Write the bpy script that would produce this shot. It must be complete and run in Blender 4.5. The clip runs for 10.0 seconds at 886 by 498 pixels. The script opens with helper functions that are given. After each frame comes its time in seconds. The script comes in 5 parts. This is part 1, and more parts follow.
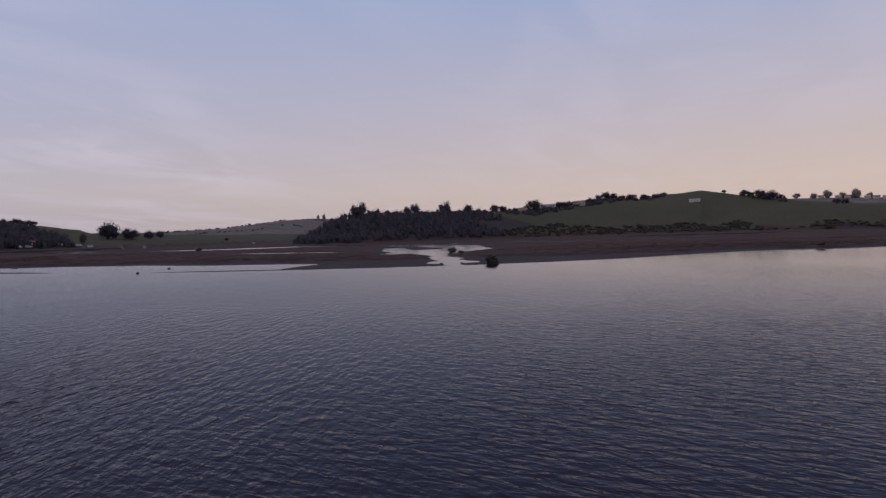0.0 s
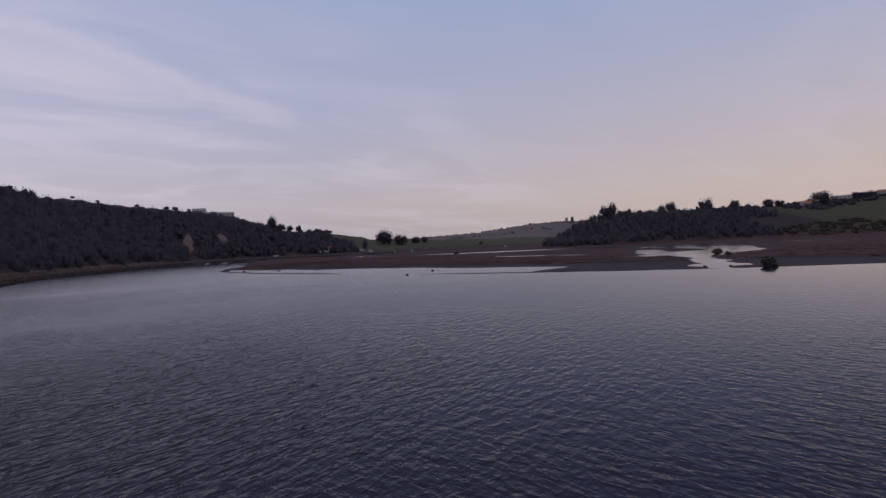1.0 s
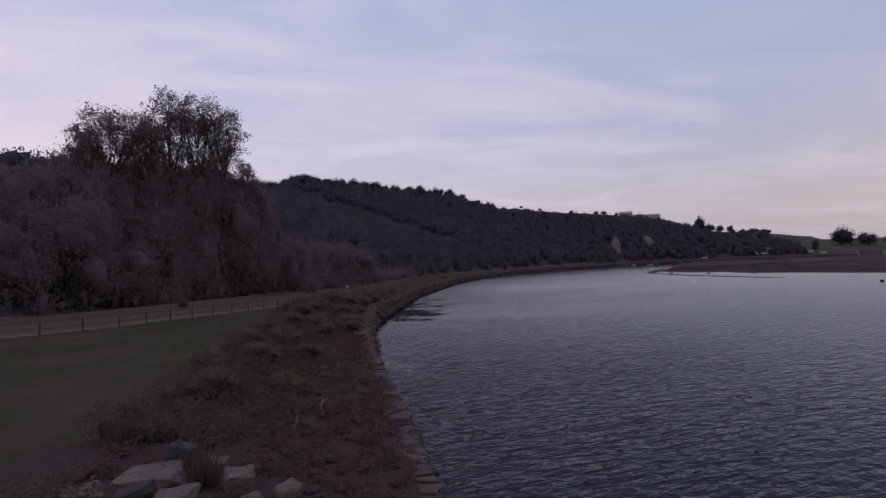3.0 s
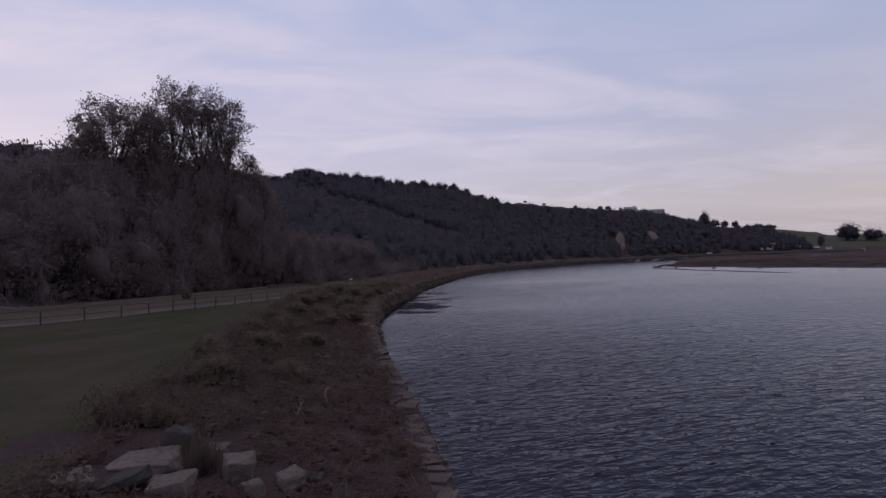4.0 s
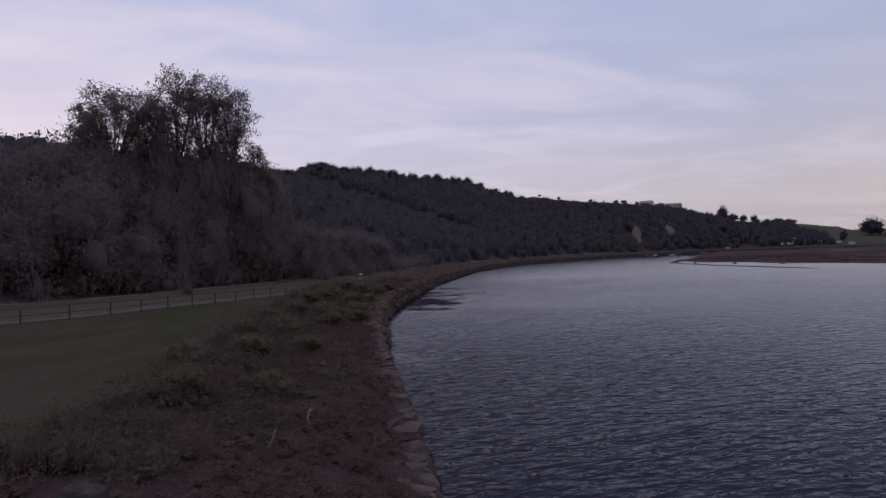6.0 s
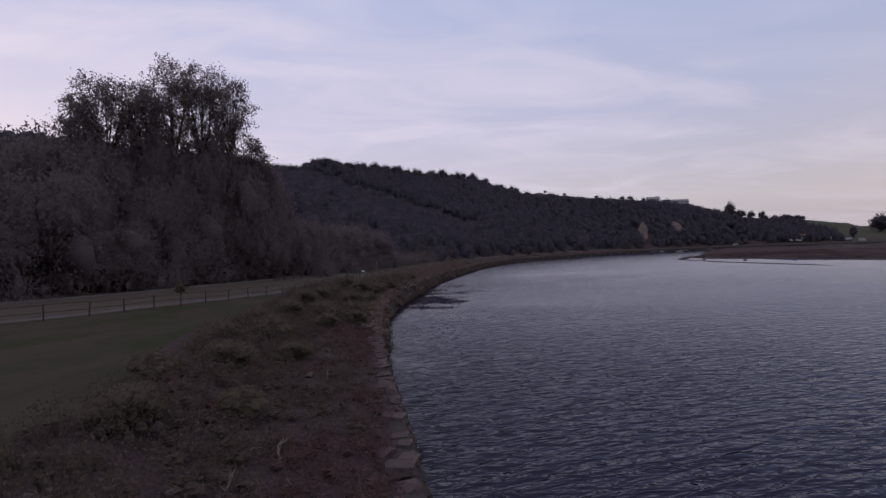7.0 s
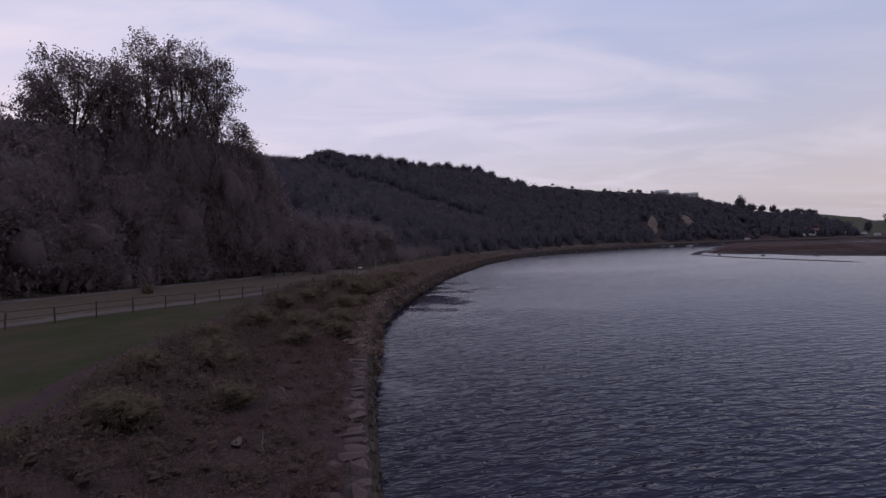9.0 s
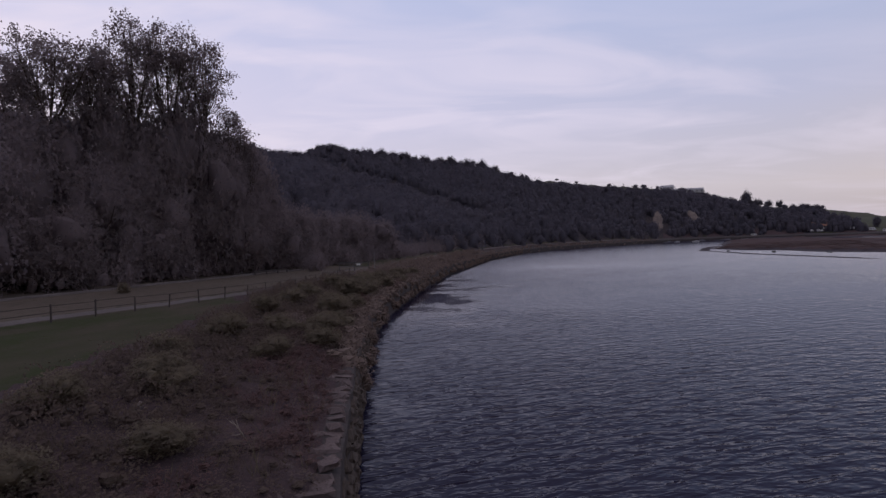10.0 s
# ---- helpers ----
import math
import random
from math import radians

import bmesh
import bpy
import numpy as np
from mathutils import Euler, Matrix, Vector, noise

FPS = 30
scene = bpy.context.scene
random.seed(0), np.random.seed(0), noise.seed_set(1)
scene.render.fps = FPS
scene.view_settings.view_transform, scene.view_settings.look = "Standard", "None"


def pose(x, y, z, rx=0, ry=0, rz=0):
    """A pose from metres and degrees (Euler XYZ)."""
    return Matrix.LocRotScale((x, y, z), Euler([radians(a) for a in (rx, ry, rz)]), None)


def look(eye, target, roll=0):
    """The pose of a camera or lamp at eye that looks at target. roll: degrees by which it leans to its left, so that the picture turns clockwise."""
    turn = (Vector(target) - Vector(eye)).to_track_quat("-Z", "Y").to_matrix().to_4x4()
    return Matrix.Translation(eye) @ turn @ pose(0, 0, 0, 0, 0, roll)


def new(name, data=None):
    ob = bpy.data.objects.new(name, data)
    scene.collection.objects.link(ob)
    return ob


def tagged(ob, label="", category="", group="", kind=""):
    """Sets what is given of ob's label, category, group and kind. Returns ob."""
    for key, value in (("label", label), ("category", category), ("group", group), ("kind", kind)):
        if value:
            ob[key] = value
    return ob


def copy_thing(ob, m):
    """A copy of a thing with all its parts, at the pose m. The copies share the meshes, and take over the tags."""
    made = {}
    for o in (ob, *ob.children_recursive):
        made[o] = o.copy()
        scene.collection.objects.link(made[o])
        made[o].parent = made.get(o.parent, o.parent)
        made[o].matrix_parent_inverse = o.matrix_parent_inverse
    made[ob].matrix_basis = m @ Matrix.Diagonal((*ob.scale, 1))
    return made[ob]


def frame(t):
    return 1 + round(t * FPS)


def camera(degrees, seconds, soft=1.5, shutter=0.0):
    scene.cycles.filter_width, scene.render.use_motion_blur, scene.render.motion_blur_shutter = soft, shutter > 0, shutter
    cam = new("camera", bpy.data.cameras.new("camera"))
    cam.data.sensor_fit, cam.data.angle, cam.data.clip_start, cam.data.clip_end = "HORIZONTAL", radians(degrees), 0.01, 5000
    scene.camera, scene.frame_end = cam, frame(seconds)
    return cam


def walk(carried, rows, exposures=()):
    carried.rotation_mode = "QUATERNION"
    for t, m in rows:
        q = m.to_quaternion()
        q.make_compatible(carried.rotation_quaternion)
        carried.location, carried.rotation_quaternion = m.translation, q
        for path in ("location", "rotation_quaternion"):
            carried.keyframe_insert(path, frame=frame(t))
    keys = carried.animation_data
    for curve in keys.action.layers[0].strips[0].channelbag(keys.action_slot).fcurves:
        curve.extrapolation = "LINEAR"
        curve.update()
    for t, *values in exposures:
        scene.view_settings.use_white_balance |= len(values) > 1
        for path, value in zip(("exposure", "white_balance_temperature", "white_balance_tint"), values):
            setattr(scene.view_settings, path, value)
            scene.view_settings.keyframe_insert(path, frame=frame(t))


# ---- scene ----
# The camera: x, y, z in metres, then yaw, pitch and roll in degrees.
cam = camera(74.58, 10.0, soft=1.4)
ROWS = [
    (0.0, -0.000, 0.002, 8.500, 26.599, -1.605, 1.412),
    (0.5, -0.634, 0.445, 8.481, 35.430, -1.219, 1.905),
    (1.0, -1.350, 0.867, 8.483, 50.718, -0.539, 2.480),
    (1.5, -2.264, 1.249, 8.375, 69.725, 0.480, 2.525),
    (2.0, -2.976, 1.415, 8.255, 88.426, 1.519, 2.585),
    (2.5, -3.413, 1.336, 8.192, 90.863, 1.597, 2.458),
    (4.0, -4.420, 1.003, 7.612, 91.269, 0.987, 2.209),
    (4.5, -4.968, 1.056, 7.614, 91.639, 0.872, 2.186),
    (5.0, -5.756, 1.132, 7.675, 92.018, 0.698, 2.183),
    (5.5, -6.706, 1.147, 7.645, 92.334, 0.603, 2.151),
    (7.0, -11.121, 1.039, 7.624, 93.111, 0.148, 2.078),
    (7.5, -12.950, 1.037, 7.645, 93.277, 0.006, 2.123),
    (8.0, -14.859, 0.980, 7.772, 93.432, -0.166, 2.064),
    (8.5, -16.910, 0.892, 7.862, 93.529, -0.325, 2.014),
    (9.0, -19.051, 0.876, 7.935, 93.665, -0.506, 1.888),
    (9.5, -21.148, 0.784, 7.914, 93.810, -0.678, 1.926),
    (10.0, -23.580, 0.755, 7.929, 93.971, -0.930, 1.852),
]
walk(cam, [(t, pose(x, y, z, 90 + pitch, roll, yaw)) for t, x, y, z, yaw, pitch, roll in ROWS],
     [(0.0, -0.10), (1.0, -0.16), (1.6, -0.18), (2.2, -0.06), (5.0, 0.0), (10.0, 0.14)])

# ---- world and sun: dusk, the sun just down behind the wooded hill ----
world = bpy.data.worlds.new("dusk_sky")
scene.world = world
world.use_nodes = True


class Graph:
    """A short way to wire shader nodes."""

    def __init__(self, tree):
        self.tree = tree
        tree.nodes.clear()

    def add(self, kind, **settings):
        node = self.tree.nodes.new(kind)
        for key, value in settings.items():
            if key == "op":
                node.operation = value
            elif key == "blend":
                node.blend_type = value
            elif key == "data":
                node.data_type = value
        return node

    def link(self, a, b):
        self.tree.links.new(a, b)

    def feed(self, socket, value):
        if isinstance(value, bpy.types.NodeSocket):
            self.link(value, socket)
        elif value is not None:
            socket.default_value = value

    def math(self, op, a, b=None, c=None):
        n = self.add("ShaderNodeMath", op=op)
        for k, v in enumerate((a, b, c)):
            self.feed(n.inputs[k], v)
        return n.outputs[0]

    def mix(self, fac, a, b, blend="MIX"):
        n = self.add("ShaderNodeMix", data="RGBA", blend=blend)
        self.feed(n.inputs[0], fac)
        self.feed(n.inputs[6], a)
        self.feed(n.inputs[7], b)
        return n.outputs[2]

    def ramp(self, fac, stops):
        n = self.add("ShaderNodeValToRGB")
        els = n.color_ramp.elements
        while len(els) < len(stops):
            els.new(0.5)
        for el, (p, c) in zip(els, stops):
            el.position = p
            el.color = (*c, 1) if len(c) == 3 else c
        self.feed(n.inputs[0], fac)
        return n.outputs[0]

    def noise(self, vector, scale, detail=4.0, rough=0.55, distort=0.0):
        n = self.add("ShaderNodeTexNoise")
        self.feed(n.inputs["Vector"], vector)
        n.inputs["Scale"].default_value = scale
        n.inputs["Detail"].default_value = detail
        n.inputs["Roughness"].default_value = rough
        n.inputs["Distortion"].default_value = distort
        return n.outputs[0]

    def mapped(self, vector, scale=(1, 1, 1), turn=(0, 0, 0), shift=(0, 0, 0)):
        n = self.add("ShaderNodeMapping")
        self.feed(n.inputs[0], vector)
        n.inputs[1].default_value = shift
        n.inputs[2].default_value = [radians(a) for a in turn]
        n.inputs[3].default_value = scale
        return n.outputs[0]


def build_sky():
    g = Graph(world.node_tree)
    co = g.add("ShaderNodeTexCoord").outputs["Generated"]
    sky = g.add("ShaderNodeTexSky")
    sky.sky_type, sky.sun_disc = "NISHITA", False
    sky.sun_elevation, sky.sun_rotation = radians(4), radians(-132)
    sky.air_density, sky.dust_density, sky.ozone_density = 1.0, 1.2, 2.0
    parts = g.add("ShaderNodeSeparateXYZ")
    g.link(co, parts.inputs[0])
    up = g.math("MAXIMUM", parts.outputs[2], 0.0)
    # the dusk gradient, and a pinker band away from the sun
    base = g.ramp(up, [(0.0, SKY_LOW), (0.07, SKY_BAND), (0.2, SKY_MID), (0.42, SKY_HIGH), (0.68, SKY_UPPER), (1.0, SKY_TOP)])
    away = g.math("ADD", g.math("MULTIPLY", parts.outputs[0], 0.45), g.math("MULTIPLY", parts.outputs[1], 0.89))
    away = g.math("MULTIPLY", g.math("MAXIMUM", away, 0.0), g.math("SUBTRACT", 1.0, g.math("MINIMUM", g.math("MULTIPLY", up, 2.8), 1.0)))
    base = g.mix(g.math("MULTIPLY", away, 0.68), base, (*SKY_WARM, 1))
    toward = g.math("ADD", g.math("MULTIPLY", parts.outputs[0], -0.70), g.math("MULTIPLY", parts.outputs[1], -0.71))
    side_sky = g.math("MINIMUM", g.math("MAXIMUM", g.math("ADD", toward, 0.25), 0.0), 1.0)
    glow = g.math("MULTIPLY", g.math("POWER", g.math("MAXIMUM", toward, 0.0), 2.0), g.ramp(up, [(0.36, (1, 1, 1)), (0.75, (0.4, 0.4, 0.4))]))
    base = g.mix(g.math("MULTIPLY", glow, 0.55), base, (*SKY_GLOW, 1))
    # thin streaked cloud, spread on a flat layer overhead
    low = g.math("ADD", up, 0.12)
    flat = g.add("ShaderNodeCombineXYZ")
    g.link(g.math("DIVIDE", parts.outputs[0], low), flat.inputs[0])
    g.link(g.math("DIVIDE", parts.outputs[1], low), flat.inputs[1])
    wisps = g.noise(g.mapped(flat.outputs[0], (1.3, 0.65, 1), (0, 0, -8)), 1.5, 4.0, 0.5, 0.8)
    veil = g.noise(g.mapped(flat.outputs[0], (0.9, 0.4, 1), (0, 0, 6), (3.1, 1.7, 0)), 0.7, 3.0, 0.5)
    cloud = g.math("MULTIPLY", g.ramp(wisps, [(0.42, (0, 0, 0)), (0.62, (1, 1, 1))]), g.ramp(veil, [(0.36, (0.1, 0.1, 0.1)), (0.58, (1, 1, 1))]))
    cloud = g.math("MULTIPLY", cloud, g.math("MINIMUM", g.math("ADD", 0.14, g.math("MULTIPLY", side_sky, 0.52)), 0.95))
    base = g.mix(cloud, base, (*SKY_CLOUD, 1))
    both = g.mix(0.12, base, g.mix(1.0, sky.outputs[0], (0.1, 0.1, 0.1, 1), "MULTIPLY"))
    back = g.add("ShaderNodeBackground")
    g.link(both, back.inputs[0])
    back.inputs[1].default_value = 1.0
    out = g.add("ShaderNodeOutputWorld")
    g.link(back.outputs[0], out.inputs[0])


SKY_LOW, SKY_BAND, SKY_MID = (0.47, 0.42, 0.47), (0.575, 0.515, 0.56), (0.50, 0.505, 0.67)
SKY_HIGH, SKY_UPPER, SKY_TOP, SKY_WARM = (0.385, 0.47, 0.72), (0.44, 0.475, 0.72), (0.80, 0.72, 0.82), (0.86, 0.63, 0.50)
SKY_GLOW, SKY_CLOUD = (0.78, 0.71, 0.92), (0.80, 0.72, 0.86)
build_sky()

sun = new("sun", bpy.data.lights.new("sun", "SUN"))
sun.data.energy, sun.data.angle, sun.data.color = 0.5, radians(12), (1.0, 0.86, 0.74)
sun.matrix_world = look((-70, -71, 7), (0, 0, 0))


# ---- materials ----
def surface(name, colours, scales=(0.6, 9.0), rough=0.85, bump=0.4, stretch=(1, 1, 1), metal=0.0, depth=0.05, place="world", island=0.0, piece=0.0, thin=0.0, shine=None):
    """A worn natural surface: three colours mixed by a broad and a fine noise, with relief."""
    m = bpy.data.materials.new(name)
    m.use_nodes = True
    g = Graph(m.node_tree)
    if place == "world":
        co = g.add("ShaderNodeNewGeometry").outputs["Position"]
    else:
        co = g.add("ShaderNodeTexCoord").outputs["Object"]
    co = g.mapped(co, stretch)
    broad, fine = g.noise(co, scales[0], 5.0, 0.6), g.noise(co, scales[1], 6.0, 0.65)
    a, b, c = [(*col, 1) for col in colours]
    col = g.mix(g.ramp(broad, [(0.38, (0, 0, 0)), (0.62, (1, 1, 1))]), a, b)
    col = g.mix(g.ramp(fine, [(0.45, (0, 0, 0)), (0.7, (1, 1, 1))]), col, c)
    if island:
        r = g.add("ShaderNodeNewGeometry").outputs["Random Per Island"]
        col = g.mix(g.math("MULTIPLY", r, island), col, b)
    if piece:
        r = g.add("ShaderNodeObjectInfo").outputs["Random"]
        col = g.mix(g.math("MULTIPLY", r, piece), col, c)
    p = g.add("ShaderNodeBsdfPrincipled")
    g.link(col, p.inputs["Base Color"])
    p.inputs["Roughness"].default_value = rough
    p.inputs["Metallic"].default_value = metal
    p.inputs["Specular IOR Level"].default_value = shine if shine is not None else 0.06 if rough > 0.65 else 0.3
    if bump:
        n = g.add("ShaderNodeBump")
        n.inputs["Strength"].default_value = bump
        n.inputs["Distance"].default_value = depth
        g.link(g.math("ADD", fine, g.math("MULTIPLY", broad, 2.0)), n.inputs["Height"])
        g.link(n.outputs[0], p.inputs["Normal"])
    last = p.outputs[0]
    if thin:
        through_leaf = g.add("ShaderNodeBsdfTranslucent")
        g.link(col, through_leaf.inputs[0])
        both = g.add("ShaderNodeMixShader")
        both.inputs[0].default_value = thin
        g.link(last, both.inputs[1])
        g.link(through_leaf.outputs[0], both.inputs[2])
        last = both.outputs[0]
    g.link(last, g.add("ShaderNodeOutputMaterial").inputs[0])
    return m


def water_surface(name):
    """Breeze-ruffled tidal water: two sets of short-crested waves, fine chop, and calm slicks under the wall."""
    m = bpy.data.materials.new(name)
    m.use_nodes = True
    g = Graph(m.node_tree)
    co = g.add("ShaderNodeNewGeometry").outputs["Position"]

    def crests(heading, long, short, detail, distort=0.35):
        turned = g.mapped(co, turn=(0, 0, -heading))
        return g.noise(g.mapped(turned, (1 / long, 1 / short, 1)), 1.0, detail, 0.5, distort)

    west = g.math("ADD", crests(112, 1.5, 0.62, 2.5), g.math("MULTIPLY", crests(96, 0.8, 0.36, 2.0), 0.32))
    north = g.math("ADD", crests(-6, 1.3, 0.58, 2.5), g.math("MULTIPLY", crests(14, 0.8, 0.36, 2.0), 0.32))
    spread = g.add("ShaderNodeSeparateXYZ")
    g.link(co, spread.inputs[0])
    turn_over = g.math("ADD", g.math("MULTIPLY", spread.outputs[0], 0.018), g.math("MULTIPLY", g.noise(co, 0.05, 2.0), 0.5))
    waves = g.mix(g.ramp(g.math("ADD", turn_over, 0.5), [(0.15, (0, 0, 0)), (0.75, (1, 1, 1))]), west, north)
    gusts = g.noise(g.mapped(g.mapped(co, turn=(0, 0, -20)), (1.0, 0.4, 1)), 0.035, 3.0, 0.6, 0.6)
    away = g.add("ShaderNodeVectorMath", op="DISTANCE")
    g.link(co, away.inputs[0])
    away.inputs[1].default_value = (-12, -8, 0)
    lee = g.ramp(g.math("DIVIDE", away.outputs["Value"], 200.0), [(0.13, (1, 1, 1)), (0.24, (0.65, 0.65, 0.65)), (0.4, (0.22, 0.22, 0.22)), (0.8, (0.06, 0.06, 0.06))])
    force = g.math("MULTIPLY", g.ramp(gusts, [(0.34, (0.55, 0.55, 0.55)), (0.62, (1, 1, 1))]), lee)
    # the long western reach lies open to the breeze
    upstream = g.math("MINIMUM", g.math("MAXIMUM", g.math("DIVIDE", g.math("SUBTRACT", -70.0, spread.outputs[0]), 90.0), 0.0), 1.0)
    force = g.math("MULTIPLY", force, g.math("ADD", g.math("MULTIPLY", upstream, 2.6), 1.0))
    # slicks in the shelter of the bend's wall
    bend = g.add("ShaderNodeVectorMath", op="DISTANCE")
    g.link(g.mapped(co, (0.22, 1, 1)), bend.inputs[0])
    bend.inputs[1].default_value = (-23, -6.5, 0)
    streaks = g.noise(g.mapped(co, (0.16, 0.11, 1)), 1.0, 4.0, 0.6, 0.3)
    slick = g.math("ADD", g.math("DIVIDE", bend.outputs["Value"], 14.0), g.math("MULTIPLY", g.math("SUBTRACT", streaks, 0.5), 2.2))
    open_water = g.ramp(slick, [(0.15, (0.22, 0.22, 0.22)), (0.75, (1, 1, 1))])
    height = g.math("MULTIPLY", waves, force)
    # a tilt added to the bump turns the mirror from the hill to higher sky
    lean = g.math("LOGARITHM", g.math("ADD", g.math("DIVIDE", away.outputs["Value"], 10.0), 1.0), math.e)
    west_tilt = g.math("MULTIPLY", g.math("SMOOTH_MAX", g.math("SUBTRACT", -45.0, spread.outputs[0]), 0.0, 45.0), 0.19)
    height = g.math("ADD", height, g.math("ADD", g.math("MULTIPLY", lean, TILT), west_tilt))
    bump = g.add("ShaderNodeBump")
    g.link(open_water, bump.inputs["Strength"])
    bump.inputs["Distance"].default_value = WAVE
    g.link(height, bump.inputs["Height"])
    p = g.add("ShaderNodeBsdfPrincipled")
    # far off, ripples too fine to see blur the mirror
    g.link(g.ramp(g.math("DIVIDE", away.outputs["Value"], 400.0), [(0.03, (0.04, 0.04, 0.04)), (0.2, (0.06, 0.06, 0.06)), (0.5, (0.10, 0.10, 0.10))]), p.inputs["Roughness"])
    p.inputs["Base Color"].default_value = (0.011, 0.010, 0.025, 1)
    p.inputs["Specular IOR Level"].default_value = 0.2
    p.inputs["IOR"].default_value = 1.333
    g.link(bump.outputs[0], p.inputs["Normal"])
    g.link(p.outputs[0], g.add("ShaderNodeOutputMaterial").inputs[0])
    return m


WAVE, TILT = 0.30, 10.5
WATER = water_surface("river_water")
GRASS = surface("mown_grass", [(0.032, 0.037, 0.015), (0.060, 0.047, 0.034), (0.044, 0.039, 0.026)], (0.3, 4.0), 0.95, 0.5, (0.45, 1, 1))
SOIL = surface("scrub_soil", [(0.060, 0.041, 0.041), (0.071, 0.048, 0.047), (0.048, 0.035, 0.036)], (0.5, 5.0), 0.95, 0.8, depth=0.15)
MUD = surface("wet_mud", [(0.036, 0.030, 0.036), (0.046, 0.038, 0.044), (0.026, 0.022, 0.027)], (0.05, 0.6), 0.46, 0.25, depth=0.03, shine=0.10)
SILT = surface("dark_silt", [(0.044, 0.034, 0.038), (0.056, 0.044, 0.046), (0.032, 0.026, 0.030)], (0.08, 0.9), 0.8, 0.4, depth=0.05, shine=0.04)
MARSH = surface("marsh_grass", [(0.062, 0.038, 0.035), (0.046, 0.031, 0.030), (0.080, 0.049, 0.043)], (0.03, 0.5), 0.95, 0.6, depth=0.3)
WOODFLOOR = surface("woodland_floor", [(0.045, 0.037, 0.038), (0.054, 0.044, 0.044), (0.036, 0.030, 0.031)], (0.05, 0.6), 0.95, 0.3)
PASTURE = surface("hill_pasture", [(0.060, 0.062, 0.038), (0.074, 0.070, 0.046), (0.052, 0.049, 0.036)], (0.012, 0.3), 0.95, 0.2)
# Distance haze is put into these field colours: paler than the nearer pasture.
HAZED_FARLAND = surface("hazed_far_fields", [(0.150, 0.126, 0.122), (0.125, 0.108, 0.098), (0.088, 0.078, 0.076)], (0.006, 0.05), 0.95, 0.0)
LEAF = surface("broad_leaves", [(0.176, 0.140, 0.142), (0.190, 0.151, 0.149), (0.160, 0.127, 0.132)], (0.05, 1.4), 0.9, 0.0, island=0.1, thin=0.5)
# The bluish cast of these leaves is haze over the hillside, painted in.
LEAF_DARK = surface("hazed_wood_leaves", [(0.100, 0.090, 0.106), (0.109, 0.096, 0.110), (0.092, 0.082, 0.098)], (0.03, 0.5), 0.9, 0.0, island=0.1, thin=0.5)
HILL_SCRUB = surface("hill_scrub", [(0.090, 0.078, 0.062), (0.104, 0.088, 0.070), (0.078, 0.067, 0.058)], (0.02, 0.4), 0.9, 0.0, island=0.2, thin=0.5)
BARK = surface("bark", [(0.07, 0.055, 0.042), (0.10, 0.08, 0.06), (0.04, 0.032, 0.025)], (0.8, 6.0), 0.95, 0.7, (1, 1, 0.25))
BRAMBLE = surface("bramble_leaves", [(0.170, 0.124, 0.104), (0.190, 0.141, 0.116), (0.140, 0.103, 0.090)], (0.25, 2.0), 0.9, 0.0, island=0.4, thin=0.35)
FACESTONE = surface("weedy_face_stone", [(0.072, 0.054, 0.046), (0.095, 0.074, 0.062), (0.046, 0.038, 0.031)], (0.9, 8.0), 0.85, 0.7, place="object", piece=0.5)
STONE = surface("wall_stone", [(0.115, 0.086, 0.080), (0.155, 0.118, 0.108), (0.068, 0.052, 0.049)], (0.9, 8.0), 0.9, 0.7, place="object", piece=0.5)
MORTAR = surface("wall_core", [(0.058, 0.048, 0.046), (0.046, 0.040, 0.038), (0.075, 0.062, 0.058)], (0.5, 6.0), 0.95, 0.7)
BOULDER = surface("boulder_stone", [(0.125, 0.102, 0.092), (0.16, 0.13, 0.115), (0.075, 0.062, 0.058)], (0.9, 7.0), 0.9, 0.6, place="object")
WEEDROCK = surface("weedy_rock", [(0.03, 0.026, 0.022), (0.045, 0.04, 0.03), (0.02, 0.02, 0.016)], (0.8, 5.0), 0.6, 0.8)
PATH = surface("gravel_path", [(0.100, 0.084, 0.078), (0.122, 0.104, 0.096), (0.078, 0.066, 0.062)], (0.3, 5.0), 0.95, 0.4, depth=0.03)
WOOD = surface("fence_wood", [(0.062, 0.050, 0.046), (0.078, 0.064, 0.058), (0.046, 0.038, 0.034)], (1.0, 9.0), 0.9, 0.5, (1, 1, 0.3), place="object", piece=0.5)
RENDER = surface("weathered_render", [(0.36, 0.345, 0.33), (0.42, 0.40, 0.385), (0.28, 0.265, 0.25)], (0.3, 2.0), 0.9, 0.1)
WHITE = surface("white_paint", [(0.46, 0.44, 0.43), (0.52, 0.50, 0.48), (0.38, 0.36, 0.35)], (0.4, 3.0), 0.6, 0.1)
OCHRE = surface("ochre_render", [(0.42, 0.30, 0.19), (0.47, 0.34, 0.22), (0.36, 0.25, 0.16)], (0.4, 3.0), 0.9, 0.1)
ROOF = surface("clay_roof", [(0.33, 0.17, 0.12), (0.28, 0.14, 0.10), (0.22, 0.12, 0.09)], (0.5, 3.0), 0.9, 0.3)
SLATE = surface("grey_roof", [(0.28, 0.27, 0.27), (0.34, 0.33, 0.33), (0.22, 0.21, 0.21)], (0.5, 3.0), 0.8, 0.2)
DARK = surface("dark_opening", [(0.02, 0.02, 0.022), (0.03, 0.03, 0.032), (0.015, 0.015, 0.016)], (0.5, 3.0), 0.25, 0.0)
RUBBER = surface("rubber", [(0.02, 0.02, 0.02), (0.03, 0.03, 0.03), (0.015, 0.015, 0.015)], (2.0, 9.0), 0.9, 0.1)
